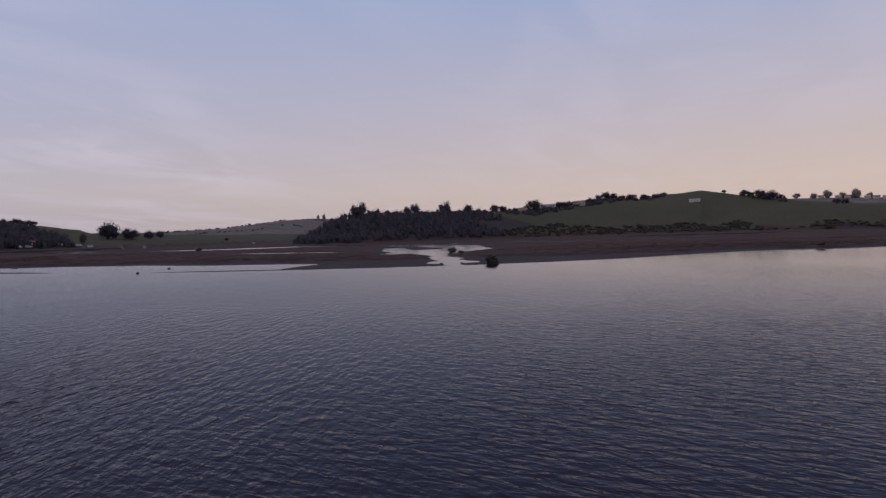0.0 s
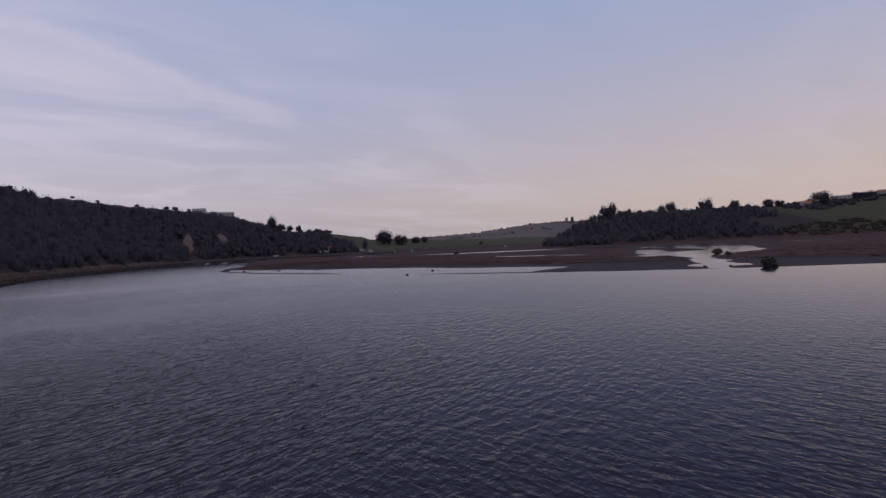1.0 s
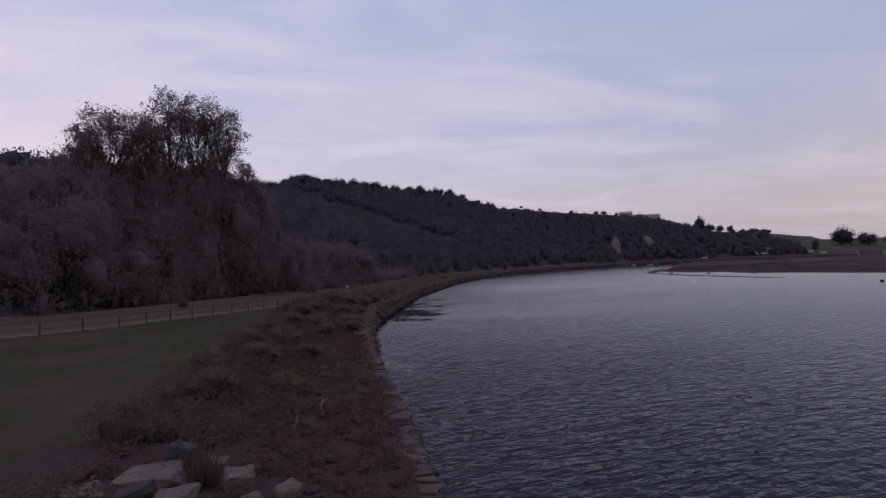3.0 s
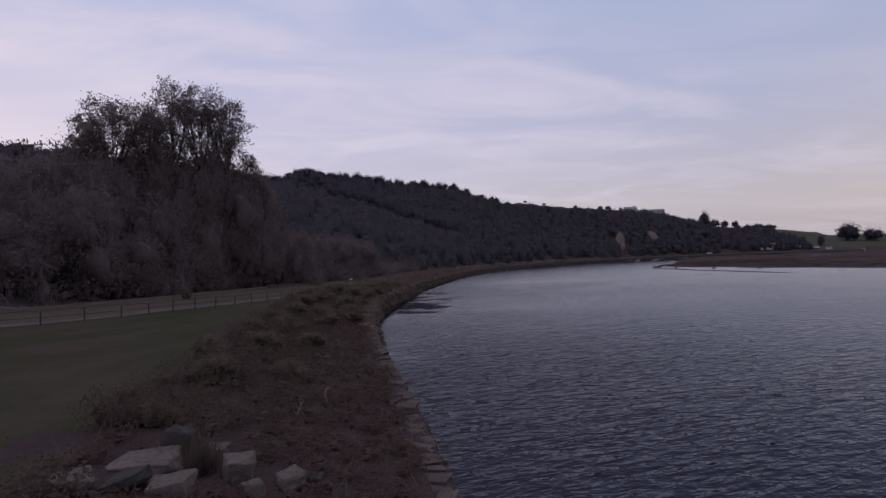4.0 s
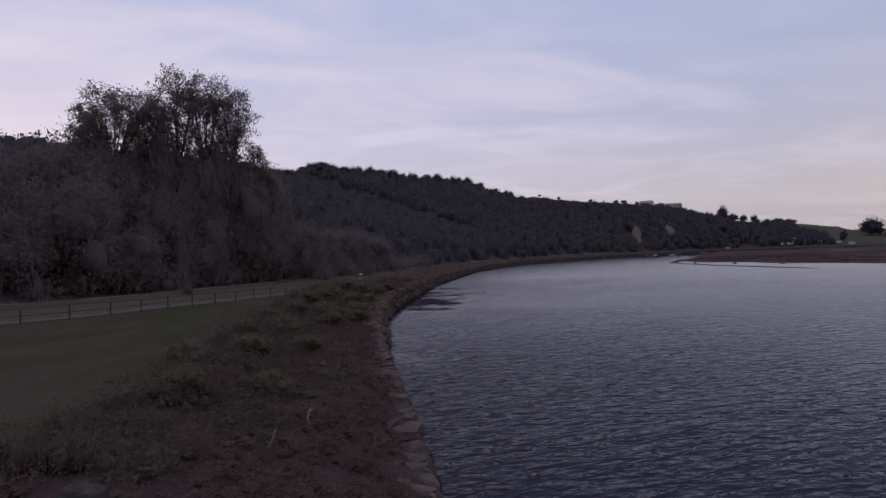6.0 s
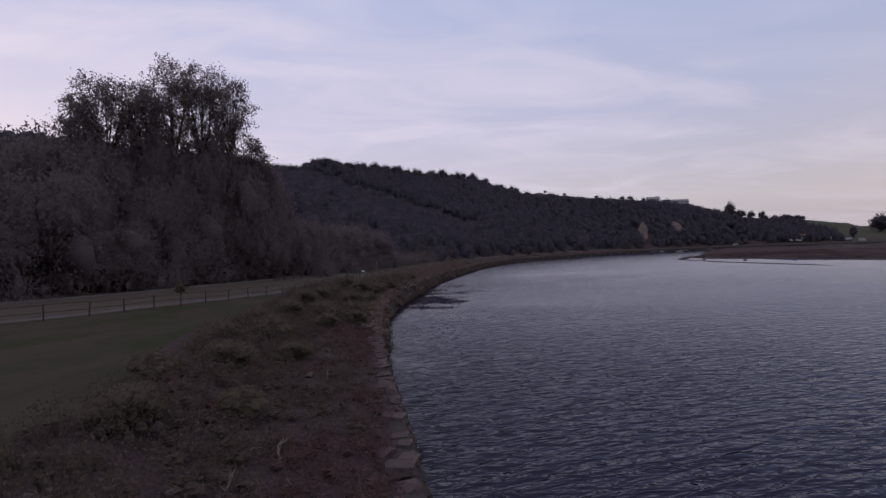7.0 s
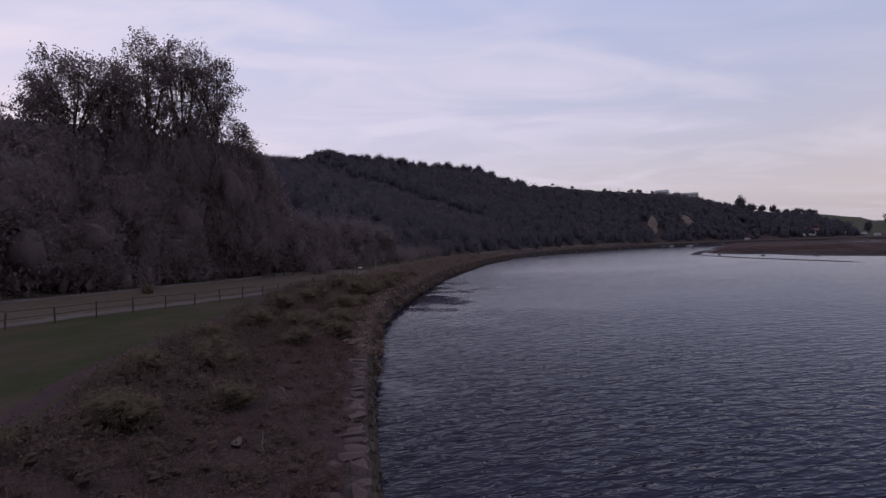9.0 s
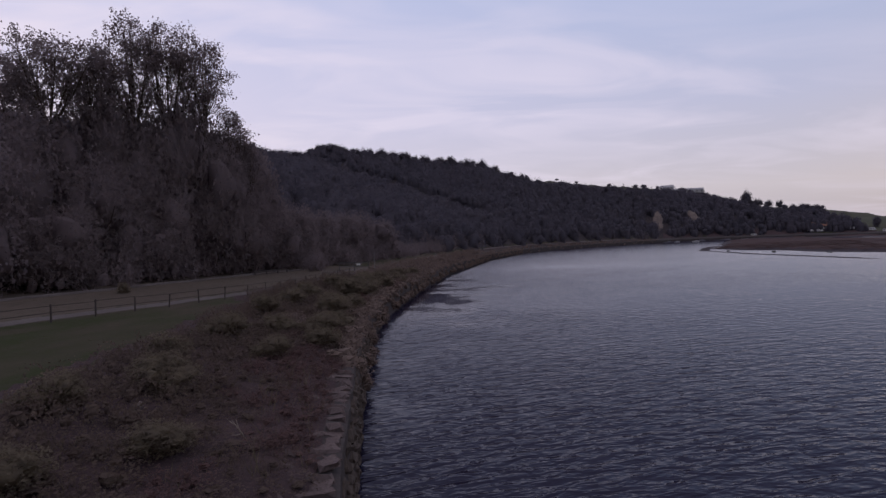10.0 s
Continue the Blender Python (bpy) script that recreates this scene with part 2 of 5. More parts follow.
STEEL = surface("grey_steel", [(0.20, 0.20, 0.20), (0.26, 0.26, 0.26), (0.14, 0.14, 0.14)], (1.0, 7.0), 0.5, 0.1, metal=0.6)
VERGE = surface("dry_verge", [(0.080, 0.062, 0.050), (0.092, 0.072, 0.056), (0.060, 0.052, 0.038)], (0.25, 3.0), 0.95, 0.5, (0.4, 1, 1))
EARTH = surface("bare_earth", [(0.15, 0.118, 0.102), (0.18, 0.142, 0.122), (0.11, 0.086, 0.076)], (0.1, 0.8), 0.95, 0.5)


# ---- plan ----
# South bank waterline, from east to west, and on along the hill's foot.
BANK = [(600, 130), (300, 66), (120, 27), (40, 12), (0, 4.6), (-23.6, 0.6), (-29.4, -0.5), (-41, -2.95), (-48.6, -4.4), (-57.5, -5.95), (-70, -7.85), (-82, -9.0),
        (-100, -9.0), (-119, -8.4), (-152, -6.7), (-230, 3), (-303, 20), (-356, 44), (-414, 82), (-466, 124), (-508, 160), (-524, 215), (-503, 290), (-497, 345), (-505, 430), (-560, 640), (-700, 1100)]
# North shore of the river: the edge of the mud, from west to east.
SHORE = [(-699.4, 1100), (-559.4, 640), (-504.4, 430), (-496.4, 345), (-501.6, 291), (-516, 213), (-480, 186), (-400, 150), (-340, 122), (-300, 101), (-267, 87), (-220, 86), (-179, 91), (-140, 96.5),
         (-108, 109), (-83, 122.5), (-61, 136), (-41, 154), (-28, 168), (-15, 188), (0, 210), (17, 226), (33, 232), (46, 245), (120, 300), (300, 400), (600, 520)]
SOUTH_RIDGE = [(400, -330, 32.6), (150, -270, 34.6), (-60, -185, 38.6), (-162, -140, 40.6), (-300, -130, 53.6), (-399, -137, 62.6), (-444, -128, 67.6), (-458, -114, 74.6), (-484, -94, 73.6), (-532, -39, 71.6), (-564, 0, 70.6),
               (-569, 23, 63.6), (-582, 48, 61.1), (-618, 84, 61.1), (-659, 138, 59.6), (-713, 207, 58.6), (-720, 251, 46.5), (-731, 278, 38.5), (-762, 310, 36.5), (-742, 353, 32.5), (-726, 383, 29), (-727, 421, 25), (-694, 437, 19), (-760, 640, 14), (-840, 1100, 12)]
NORTH_FOOT = [(-520, 1300), (-450, 800), (-412, 560), (-400, 480), (-378, 425), (-336, 402), (-296, 487), (-253, 566), (-216, 687), (-133, 789), (0, 900), (166, 936), (420, 1000), (900, 1150)]
NORTH_RIDGE = [(-366, 440, 5), (-370, 467, 13), (-370, 497, 25), (-368, 536, 32), (-339, 612, 31), (-295, 700, 33), (-262, 809, 37), (-241, 919, 46), (-196, 1031, 58), (-153, 1089, 61), (-108, 1115, 67),
               (-54, 1149, 73), (1, 1130, 62), (59, 1098, 50), (101, 1045, 42), (183, 1034, 37), (420, 1100, 34), (900, 1250, 30)]
FAR_RIDGE = [(-2100, 900, 28), (-1827, 1226, 34), (-1728, 1362, 38), (-1610, 1500, 46), (-1471, 1636, 70), (-1379, 1714, 75), (-1281, 1789, 68), (-1100, 1900, 60)]
TOWN_RIDGE = [(-150, 1950, 70), (115, 1897, 84), (246, 1884, 80), (343, 1869, 76), (700, 1800, 70)]
CREEKS = [([(-62, 133), (-76, 157), (-93, 183), (-112, 210), (-150, 250), (-177, 291)], 9), ([(-118, 212), (-123, 276), (-160, 330), (-205, 347), (-195, 415)], 26),
          ([(-470, 262), (-420, 256), (-384, 270), (-336, 312), (-300, 362), (-250, 374), (-216, 380)], 26), ([(-163, 436), (-139, 430)], 26), ([(-108, 418), (-68, 440)], 26), ([(-46, 432), (-28, 470)], 24), ([(-330, 205), (-250, 222), (-170, 226)], 12),
          ([(-56, 660), (-7, 690), (52, 770)], 60), ([(-70, 620), (-20, 640)], 36), ([(180, 900), (215, 915)], 50)]
FENCE = [(-20, -41), (-30, -36), (-43, -29.7), (-49.2, -26.7), (-57.7, -25.1), (-67, -22.7), (-74, -21), (-83, -19.8), (-105, -19.2)]


def value_noise(x, y, size, seed=0):
    """Smooth noise from -1 to 1 with features of that size."""
    u, v = np.asarray(x) / size, np.asarray(y) / size
    i, j = np.floor(u), np.floor(v)
    a, b = u - i, v - j
    a, b = a * a * (3 - 2 * a), b * b * (3 - 2 * b)

    def corner(p, q):
        s = np.sin(p * 127.1 + q * 311.7 + seed * 74.7) * 43758.5453
        return (s - np.floor(s)) * 2 - 1

    return (corner(i, j) * (1 - a) + corner(i + 1, j) * a) * (1 - b) + (corner(i, j + 1) * (1 - a) + corner(i + 1, j + 1) * a) * b


def along(x, y, line):
    """Distance to a polyline, which side (left positive), and its height at the nearest place."""
    best = np.full(np.shape(x), 1e18)
    side, high, firm = np.ones(np.shape(x)), np.zeros(np.shape(x)), np.zeros(np.shape(x))
    for p, q in zip(line[:-1], line[1:]):
        dx, dy = q[0] - p[0], q[1] - p[1]
        k = np.clip(((x - p[0]) * dx + (y - p[1]) * dy) / (dx * dx + dy * dy), 0, 1)
        ex, ey = x - p[0] - k * dx, y - p[1] - k * dy
        d = ex * ex + ey * ey
        turn = (dx * (y - p[1]) - dy * (x - p[0])) / math.hypot(dx, dy)
        near = (d < best - 1e-6) | ((d < best + 1e-6) & (abs(turn) > firm))
        side, firm = np.where(near, np.sign(turn), side), np.where(near, abs(turn), firm)
        if len(p) > 2:
            high = np.where(near, p[2] + k * (q[2] - p[2]), high)
        best = np.where(near, d, best)
    return np.sqrt(best), side, high


def terrain(x, y):
    """Height and kind of ground at places of the plan."""
    x, y = np.asarray(x, float), np.asarray(y, float)
    db, side_b, _ = along(x, y, BANK)
    sb = db * side_b
    ds, side_s, _ = along(x, y, SHORE)
    ss = ds * side_s + 2.0 * value_noise(x, y, 14, 3) * np.clip(ds / 6, 0, 1)
    rough = value_noise(x, y, 3.1, 1) * 0.10 + value_noise(x, y, 0.9, 2) * 0.06
    # river bed
    h = -np.clip(0.25 * np.minimum(db, ds), 0.15, 1.6)
    kind = np.full(x.shape, 2)
    # north: mud flat, then the marsh behind a low edge
    wide = np.interp(x, [-320, -286, -260, -230, -204, -180, -135, -107, -80, -48, -34, -15, 0, 40], [5, 9, 20, 29, 40, 46, 45, 36, 34, 24, 20, 11, 8, 8]) + 5 * value_noise(x, y, 22, 4)
    u = ss / wide
    mud = np.interp(u, [0, 0.15, 1.0], [0.0, 0.12, 0.38]) + 0.10 * value_noise(x, y, 9, 5) * np.clip(u, 0, 1)
    # west of the creek the flat lies just under water, behind a low broken bar
    bar = 0.30 * np.exp(-((ss - 2.0) / 1.5) ** 2) * np.clip(0.75 + 0.9 * value_noise(x, y, 31, 44), 0, 1)
    flat = np.interp(u, [0, 0.75, 1.0], [-0.07, -0.05, 0.3]) + bar
    mud = mud + (flat - mud) * np.clip((-92 - x) / 22, 0, 1)
    marsh = 0.95 + 0.22 * value_noise(x, y, 25, 6) + 0.12 * value_noise(x, y, 6, 7) * np.clip(1.6 - ss / 120, 0, 1) - 0.5 * np.clip((ss - 80) / 60, 0, 1)
    k = np.clip((ss - wide) / 2.5, 0, 1)
    north = mud * (1 - k) + marsh * k
    h = np.where(ss > 0, north, h)
    kind = np.where((ss > 0) & (k > 0.3), 3, kind)
    kind = np.where((ss > 0) & (k <= 0.3), 8, kind)
    near = np.clip((300 - np.hypot(x, y)) / 100, 0, 1)
    for line, width in CREEKS:
        dc, _, _ = along(x, y, line)
        dc = dc + width * 0.35 * (value_noise(x, y, 11, 8) * near + value_noise(x, y, 48, 8) * (1 - near)) + width * 0.2 * value_noise(x, y, 4, 9) * near
        bed = -0.35 - 0.3 * (1 - near) + 1.3 * np.clip(dc / width, 0, 3) ** 2
        bed += 0.5 * np.clip(value_noise(x, y, 17, 11), 0, 1) * (width > 20) * near
        inside = (bed < h) & (ss > -4)
        kind = np.where(inside & (bed < 0.6), 8, kind)
        h = np.where(inside, bed, h)
    # north hill
    df, side_f, _ = along(x, y, NORTH_FOOT)
    dr, side_r, zr = along(x, y, NORTH_RIDGE)
    u = np.where((side_r > 0) & (y > 720), 1.0, df / (df + dr + 1e-6))
    hill = 1.2 + (zr - 1.2) * (u ** 1.1 * (3 - u) / 2) + 1.5 * u * value_noise(x, y, 60, 12) - np.where(side_r > 0, np.clip(dr, 0, 400) * 0.05, 0)
    on = (side_f > 0) & (ss > 0)
    h = np.where(on, np.maximum(h, hill), h)
    kind = np.where(on, np.where((y < 705) & (x < -225), 4, 5), kind)
    # south bank, its slope and the field, then the wooded hill
    bank = np.interp(sb, [0, 1.05, 1.2, 1.3, 2.5, 8, 11, 20, 30, 40], [-1.2, -1.2, 1.8, 2.1, 2.35, 3.3, 3.55, 4.0, 4.4, 4.8])
    back = np.clip((-150 - x) / 60, 0, 1)
    bank = np.where((sb < 7.2) & (back > 0), bank + (-1.2 - bank) * back, bank)
    ramp = np.interp(sb, [0, 20, 60], [1.2, 3.4, 5.0])
    bank = bank + (ramp - bank) * np.clip((-474 - x) / 20, 0, 1)
    bank += 0.55 * np.exp(-((x + 16) ** 2 + (y + 5) ** 2) / 30)
    bank += rough * np.clip((sb - 1) / 3, 0, 1) * np.where(sb < 11, 1.6, 0.35)
    foot = np.interp(x, [-240, -130], [11, 32])
    s = np.clip(sb - foot, 0, None)
    dr, side_r, zr = along(x, y, SOUTH_RIDGE)
    u = np.where(side_r > 0, 1.0, s / (s + dr + 1e-6))
    hill = (zr - 4.5) * u ** 0.9 + 1.5 * u * value_noise(x, y, 40, 13) - np.where(side_r > 0, np.clip(dr, 0, 500) * 0.06, 0)
    bank = bank + np.where(s > 0, hill, 0)
    on = sb > 0
    h = np.where(on, bank, h)
    kind = np.where(on, np.where(s > 0, 4, np.where(sb < 10 + 1.5 * value_noise(x, y, 6, 14), 1, 0)), kind)
    bare = on & (np.hypot(x + 17.6, (y + 7.5) / 1.3) + 0.6 * value_noise(x, y, 2.2, 15) < 1.3)
    kind = np.where(on & (x > -19.0) & (y < -6.9) & (sb < 14), 0, kind)
    kind = np.where(bare, 1, kind)
    trail = on & (s <= 0) & (abs(sb - 10.7 - 1.5 * value_noise(x, y, 6, 14)) < 0.6 + 0.5 * value_noise(x, y, 4, 16)) & (x < -33) & (x > -90)
    kind = np.where(trail, 1, kind)
    df, side_f, _ = along(x, y, FENCE)
    kind = np.where((kind == 0) & on & (side_f > 0) & (df > 0.4) & (x < -20) & (x > -125), 7, kind)
    top = on & (s > 0) & (((x < -572) & (u > 0.9)) | (y > 270))
    kind = np.where(top, 5, kind)
    # the country beyond
    far = np.hypot(x, y)
    dr, _, zr = along(x, y, FAR_RIDGE)
    h = np.where(far > 1500, np.maximum(h, 2.0), h)
    h = np.maximum(h, np.where((ss > 0) | (far > 1300), zr * np.exp(-(dr / 330) ** 2) - 3, -9))
    dt, _, zt = along(x, y, TOWN_RIDGE)
    h = np.maximum(h, np.where(ss > 0, zt * np.exp(-(dt / 300) ** 2) - 3, -9))
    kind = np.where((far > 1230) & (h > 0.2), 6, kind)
    h = h + np.clip((far - 2400) / 2200, 0, 1) * 14
    return h, kind


def fast_mesh(name, verts, faces, materials, index=None, smooth=False):
    """A mesh from arrays of places and of triangles or quads."""
    me = bpy.data.meshes.new(name)
    verts, faces = np.asarray(verts, np.float32), np.asarray(faces, np.int32)
    sides = faces.shape[1]
    me.vertices.add(len(verts))
    me.vertices.foreach_set("co", verts.ravel())
    me.loops.add(faces.size)
    me.loops.foreach_set("vertex_index", faces.ravel())
    me.polygons.add(len(faces))
    me.polygons.foreach_set("loop_start", np.arange(0, faces.size, sides, dtype=np.int32))
    if index is not None:
        me.polygons.foreach_set("material_index", np.asarray(index, np.int32))
    me.polygons.foreach_set("use_smooth", np.full(len(faces), smooth))
    for m in materials:
        me.materials.append(m)
    me.update(calc_edges=True)
    me.validate()
    return me


def part(name, bm, material, parent, label="", smooth=False):
    """Links a bmesh as one mesh object under a thing."""
    me = bpy.data.meshes.new(name)
    bm.to_mesh(me)
    bm.free()
    me.materials.append(material)
    for f in me.polygons:
        f.use_smooth = smooth
    ob = new(name, me)
    ob.parent = parent
    return tagged(ob, label)


def height(x, y):
    return float(terrain(np.array([x]), np.array([y]))[0][0])


# ---- ground: one sheet, finer near the river bend, out to the horizon ----
def build_ground():
    cx, cy = -12.0, 0.0
    turn = np.concatenate([np.radians(np.linspace(-22, 145, 660)), np.radians(np.linspace(145, 338, 80)[1:-1])])
    # rings close together over the flats, where they are seen edge-on
    reach = np.concatenate([np.geomspace(2.5, 110, 150)[:-1], np.geomspace(110, 520, 190)[:-1], np.geomspace(520, 4700, 84)])
    a, r = np.meshgrid(turn, reach)
    x, y = cx - r * np.sin(a), cy + r * np.cos(a)
    h, kind = terrain(x, y)
    rows, cols = h.shape
    verts = np.stack([x.ravel(), y.ravel(), h.ravel()], 1)
    i, j = np.meshgrid(np.arange(rows - 1), np.arange(cols), indexing="ij")
    k = (j + 1) % cols
    quads = np.stack([i * cols + j, i * cols + k, (i + 1) * cols + k, (i + 1) * cols + j], -1).reshape(-1, 4)[:, ::-1]
    index = kind[:-1, :].ravel()
    middle = len(verts)
    verts = np.vstack([verts, [[cx, cy, height(cx, cy)]]])
    me = fast_mesh("ground", verts, quads, [GRASS, SOIL, MUD, MARSH, WOODFLOOR, PASTURE, HAZED_FARLAND, VERGE, SILT], index, True)
    ob = new("ground", me)
    tagged(ob, "rough grassy bank, brown salt marsh, wet mud and wooded hills", "ground", kind="structure")
    cap = new("ground_patch", fast_mesh("ground_patch", verts[np.r_[0:cols, middle]] + np.array([0, 0, 0.004]), np.stack([np.full(cols, cols), (np.arange(cols) + 1) % cols, np.arange(cols)], 1)[:, ::-1], [SOIL]))
    tagged(cap, "bare scrub soil on top of the bank", "ground", kind="structure")


build_ground()
wm = bmesh.new()
bmesh.ops.create_grid(wm, x_segments=40, y_segments=40, size=1.0)
bmesh.ops.scale(wm, vec=(1100, 900, 1), verts=wm.verts)
bmesh.ops.translate(wm, vec=(-250, 560, 0), verts=wm.verts)
river = part("water", wm, WATER, None)
tagged(river, "dark rippled river water reflecting the dusk sky", "water", kind="structure")


# ---- trees ----
rng = np.random.default_rng(7)


def blob(seed, rings=6, around=9, wobble=0.22):
    """A closed lumpy ellipsoid of unit size, as triangles."""
    r = np.random.default_rng(seed)
    v, f = [(0, 0, -1)], []
    for i in range(1, rings):
        p = math.pi * i / rings
        for j in range(around):
            q = 2 * math.pi * (j + 0.5 * (i % 2)) / around
            k = 1 + wobble * (r.random() * 2 - 1)
            v.append((k * math.sin(p) * math.cos(q), k * math.sin(p) * math.sin(q), -k * math.cos(p)))
    v.append((0, 0, 1))
    top = len(v) - 1
    for j in range(around):
        f.append((0, 1 + (j + 1) % around, 1 + j))
        f.append((top, 1 + (rings - 2) * around + j, 1 + (rings - 2) * around + (j + 1) % around))
    for i in range(rings - 2):
        for j in range(around):
            a, b = 1 + i * around + j, 1 + i * around + (j + 1) % around
            c, d = a + around, b + around
            f += [(a, b, d), (a, d, c)]
    return np.array(v), np.array(f)


def leaf_spray(r, centres, size, count, spread=0.55):
    """count small leaf triangles round each centre, turned all ways."""
    n = len(centres) * count
    mid = np.repeat(centres, count, 0) + r.normal(0, 1, (n, 3)) * np.repeat(size, count)[:, None] * spread
    u = r.normal(0, 1, (n, 3))
    u /= np.linalg.norm(u, axis=1)[:, None]
    w = np.cross(u, r.normal(0, 1, (n, 3)))
    w /= np.linalg.norm(w, axis=1)[:, None] + 1e-9
    k = (np.repeat(size, count) * r.uniform(0.35, 0.75, n))[:, None]
    v = np.stack([mid + u * k, mid - u * k * 0.6 + w * k * 0.7, mid - u * k * 0.6 - w * k * 0.7], 1).reshape(-1, 3)
    return v, np.arange(3 * n).reshape(-1, 3)


def crown(seed, lumps=7, leaves=150, size=0.13, squash=1.0, core=0.55, hearts=99):
    """A crown of unit radius about its centre: lumps with dark hearts and an uneven coat of leaves."""
    r = np.random.default_rng(seed)
    vs, fs, count = [], [], 0
    centres = [np.zeros(3)]
    radii = [0.68]
    for i in range(lumps):
        a, e = 2 * math.pi * (i + r.random() * 0.7) / lumps, r.uniform(-0.5, 1.1)
        centres.append(np.array([math.cos(a) * math.cos(e), math.sin(a) * math.cos(e), math.sin(e)]) * r.uniform(0.42, 0.62))
        radii.append(r.uniform(0.34, 0.52))
    for c, rad in zip(centres, radii):
        seed_here = r.integers(1 << 30)
        if hearts > 0:
            v, f = blob(seed_here, 4, 6, 0.4)
            vs.append(v * rad * core + c)
            fs.append(f + count)
            count += len(v)
        hearts -= 1
        n = max(6, int(leaves * rad * rad / 0.46))
        d = r.normal(0, 1, (n, 3))
        d /= np.linalg.norm(d, axis=1)[:, None]
        v, f = leaf_spray(r, c + d * rad * r.uniform(0.62, 1.12, (n, 1)) ** 0.8, np.full(n, size), 2)
        vs.append(v)
        fs.append(f + count)
        count += len(v)
    v = np.vstack(vs)
    low, top = np.percentile(v[:, 2], 1), np.percentile(v[:, 2], 99.5)
    v[:, 2] = (v[:, 2] - (low + top) / 2) * 2 / (top - low)
    v[:, :2] /= np.percentile(np.hypot(v[:, 0], v[:, 1]), 99)
    v[:, 2] *= squash
    return v, np.vstack(fs)


def tube(points, radii, sides=6):
    """A tapered limb along points."""
    points = [Vector(p) for p in points]
    v, f = [], []
    for i, p in enumerate(points):
        d = (points[min(i + 1, len(points) - 1)] - points[max(i - 1, 0)]).normalized()
        a = d.orthogonal().normalized()
        b = d.cross(a)
        for j in range(sides):
            q = 2 * math.pi * j / sides
            v.append(p + (a * math.cos(q) + b * math.sin(q)) * radii[i])
    for i in range(len(points) - 1):
        for j in range(sides):
            k = (j + 1) % sides
            f.append((i * sides + j, i * sides + k, (i + 1) * sides + k))
            f.append((i * sides + j, (i + 1) * sides + k, (i + 1) * sides + j))
    return np.array([tuple(p) for p in v]), np.array(f)


def joined(pieces):
    vs, fs, n = [], [], 0
    for v, f in pieces:
        vs.append(v)
        fs.append(np.asarray(f) + n)
        n += len(v)
    return np.vstack(vs), np.vstack(fs)


def tree_model(name, high, wide, seed, stem=0.25, lumps=8, leaves=170, size=0.10, leaf=None, squash=1.0, label="", category="tree", core=0.55):
    """A tree thing of that height, hidden nowhere: trunk with limbs, and a leafy crown."""
    r = np.random.default_rng(seed)
    root = new(name)
    mid = high * (stem + 1) / 2
    limbs = [tube([(0, 0, -0.6), (r.normal(0, 0.1), r.normal(0, 0.1), high * stem), (r.normal(0, 0.3), r.normal(0, 0.3), mid)], [high * 0.024, high * 0.018, high * 0.008])]
    for i in range(5):
        a = 2 * math.pi * i / 5 + r.random()
        tip = (math.cos(a) * wide * 0.36, math.sin(a) * wide * 0.36, mid + r.uniform(-0.1, 0.15) * high)
        limbs.append(tube([(0, 0, high * stem * 0.9), (tip[0] * 0.4, tip[1] * 0.4, mid - 0.12 * high), tip], [high * 0.012, high * 0.008, high * 0.003], 5))
    t = new("trunk", fast_mesh("trunk", *joined(limbs), [BARK], smooth=True))
    t.parent = root
    v, f = crown(seed, lumps, leaves, size, squash, core)
    span = np.array([wide / 2, wide / 2, high * (1 - stem) / 2 / squash])
    c = new("crown", fast_mesh("crown", v * span / 1.02 + np.array([0, 0, mid]), f, [leaf or LEAF], smooth=True))
    c.parent = root
    return tagged(root, label, category)


def set_down(ob, x, y, scale=1.0, turn=0.0, sink=0.0, copy=True):
    m = Matrix.Translation((x, y, height(x, y) - sink)) @ Matrix.Rotation(turn, 4, "Z") @ Matrix.Diagonal((scale, scale, scale, 1))
    if copy:
        made = copy_thing(ob, m)
        made.matrix_basis = m
        return made
    ob.matrix_basis = m
    return ob


# ---- woods on the slopes: uncounted crowns, one object for each wood ----
def wood(name, label, places, sizes, seed, leaf, leaves=48, size=0.13, rise=(-0.16, -0.04), tall=(0.48, 0.66), core=0.75):
    """Crowns of the given widths at places (x, y), joined as one stand of trees."""
    r = np.random.default_rng(seed)
    models = [crown(seed + i, 6, leaves, size, 1.0, core, 3) for i in range(6)]
    hs, _ = terrain(places[:, 0], places[:, 1])
    vs, fs, n = [], [], 0
    for (x, y), w, h in zip(places, sizes, hs):
        v, f = models[r.integers(6)]
        a = r.random() * 6.283
        half = w * r.uniform(*tall)
        c, s = math.cos(a), math.sin(a)
        p = np.stack([(v[:, 0] * c - v[:, 1] * s) * w / 2 + x, (v[:, 0] * s + v[:, 1] * c) * w / 2 + y, v[:, 2] * half + h + w * r.uniform(*rise)], 1)
        vs.append(p)
        fs.append(f + n)
        n += len(v)
    ob = new(name, fast_mesh(name, np.vstack(vs), np.vstack(fs), [leaf], smooth=True))
    return tagged(ob, label, "woodland", kind="stuff")


def scatter(seed, box, step, keep):
    """Jittered places in a box of the plan where keep(x, y) holds."""
    r = np.random.default_rng(seed)
    x, y = np.meshgrid(np.arange(box[0], box[1], step), np.arange(box[2], box[3], step))
    x, y = x.ravel() + r.uniform(-0.5, 0.5, x.size) * step, y.ravel() + r.uniform(-0.5, 0.5, y.size) * step
    ok = keep(x, y)
    return np.stack([x[ok], y[ok]], 1)


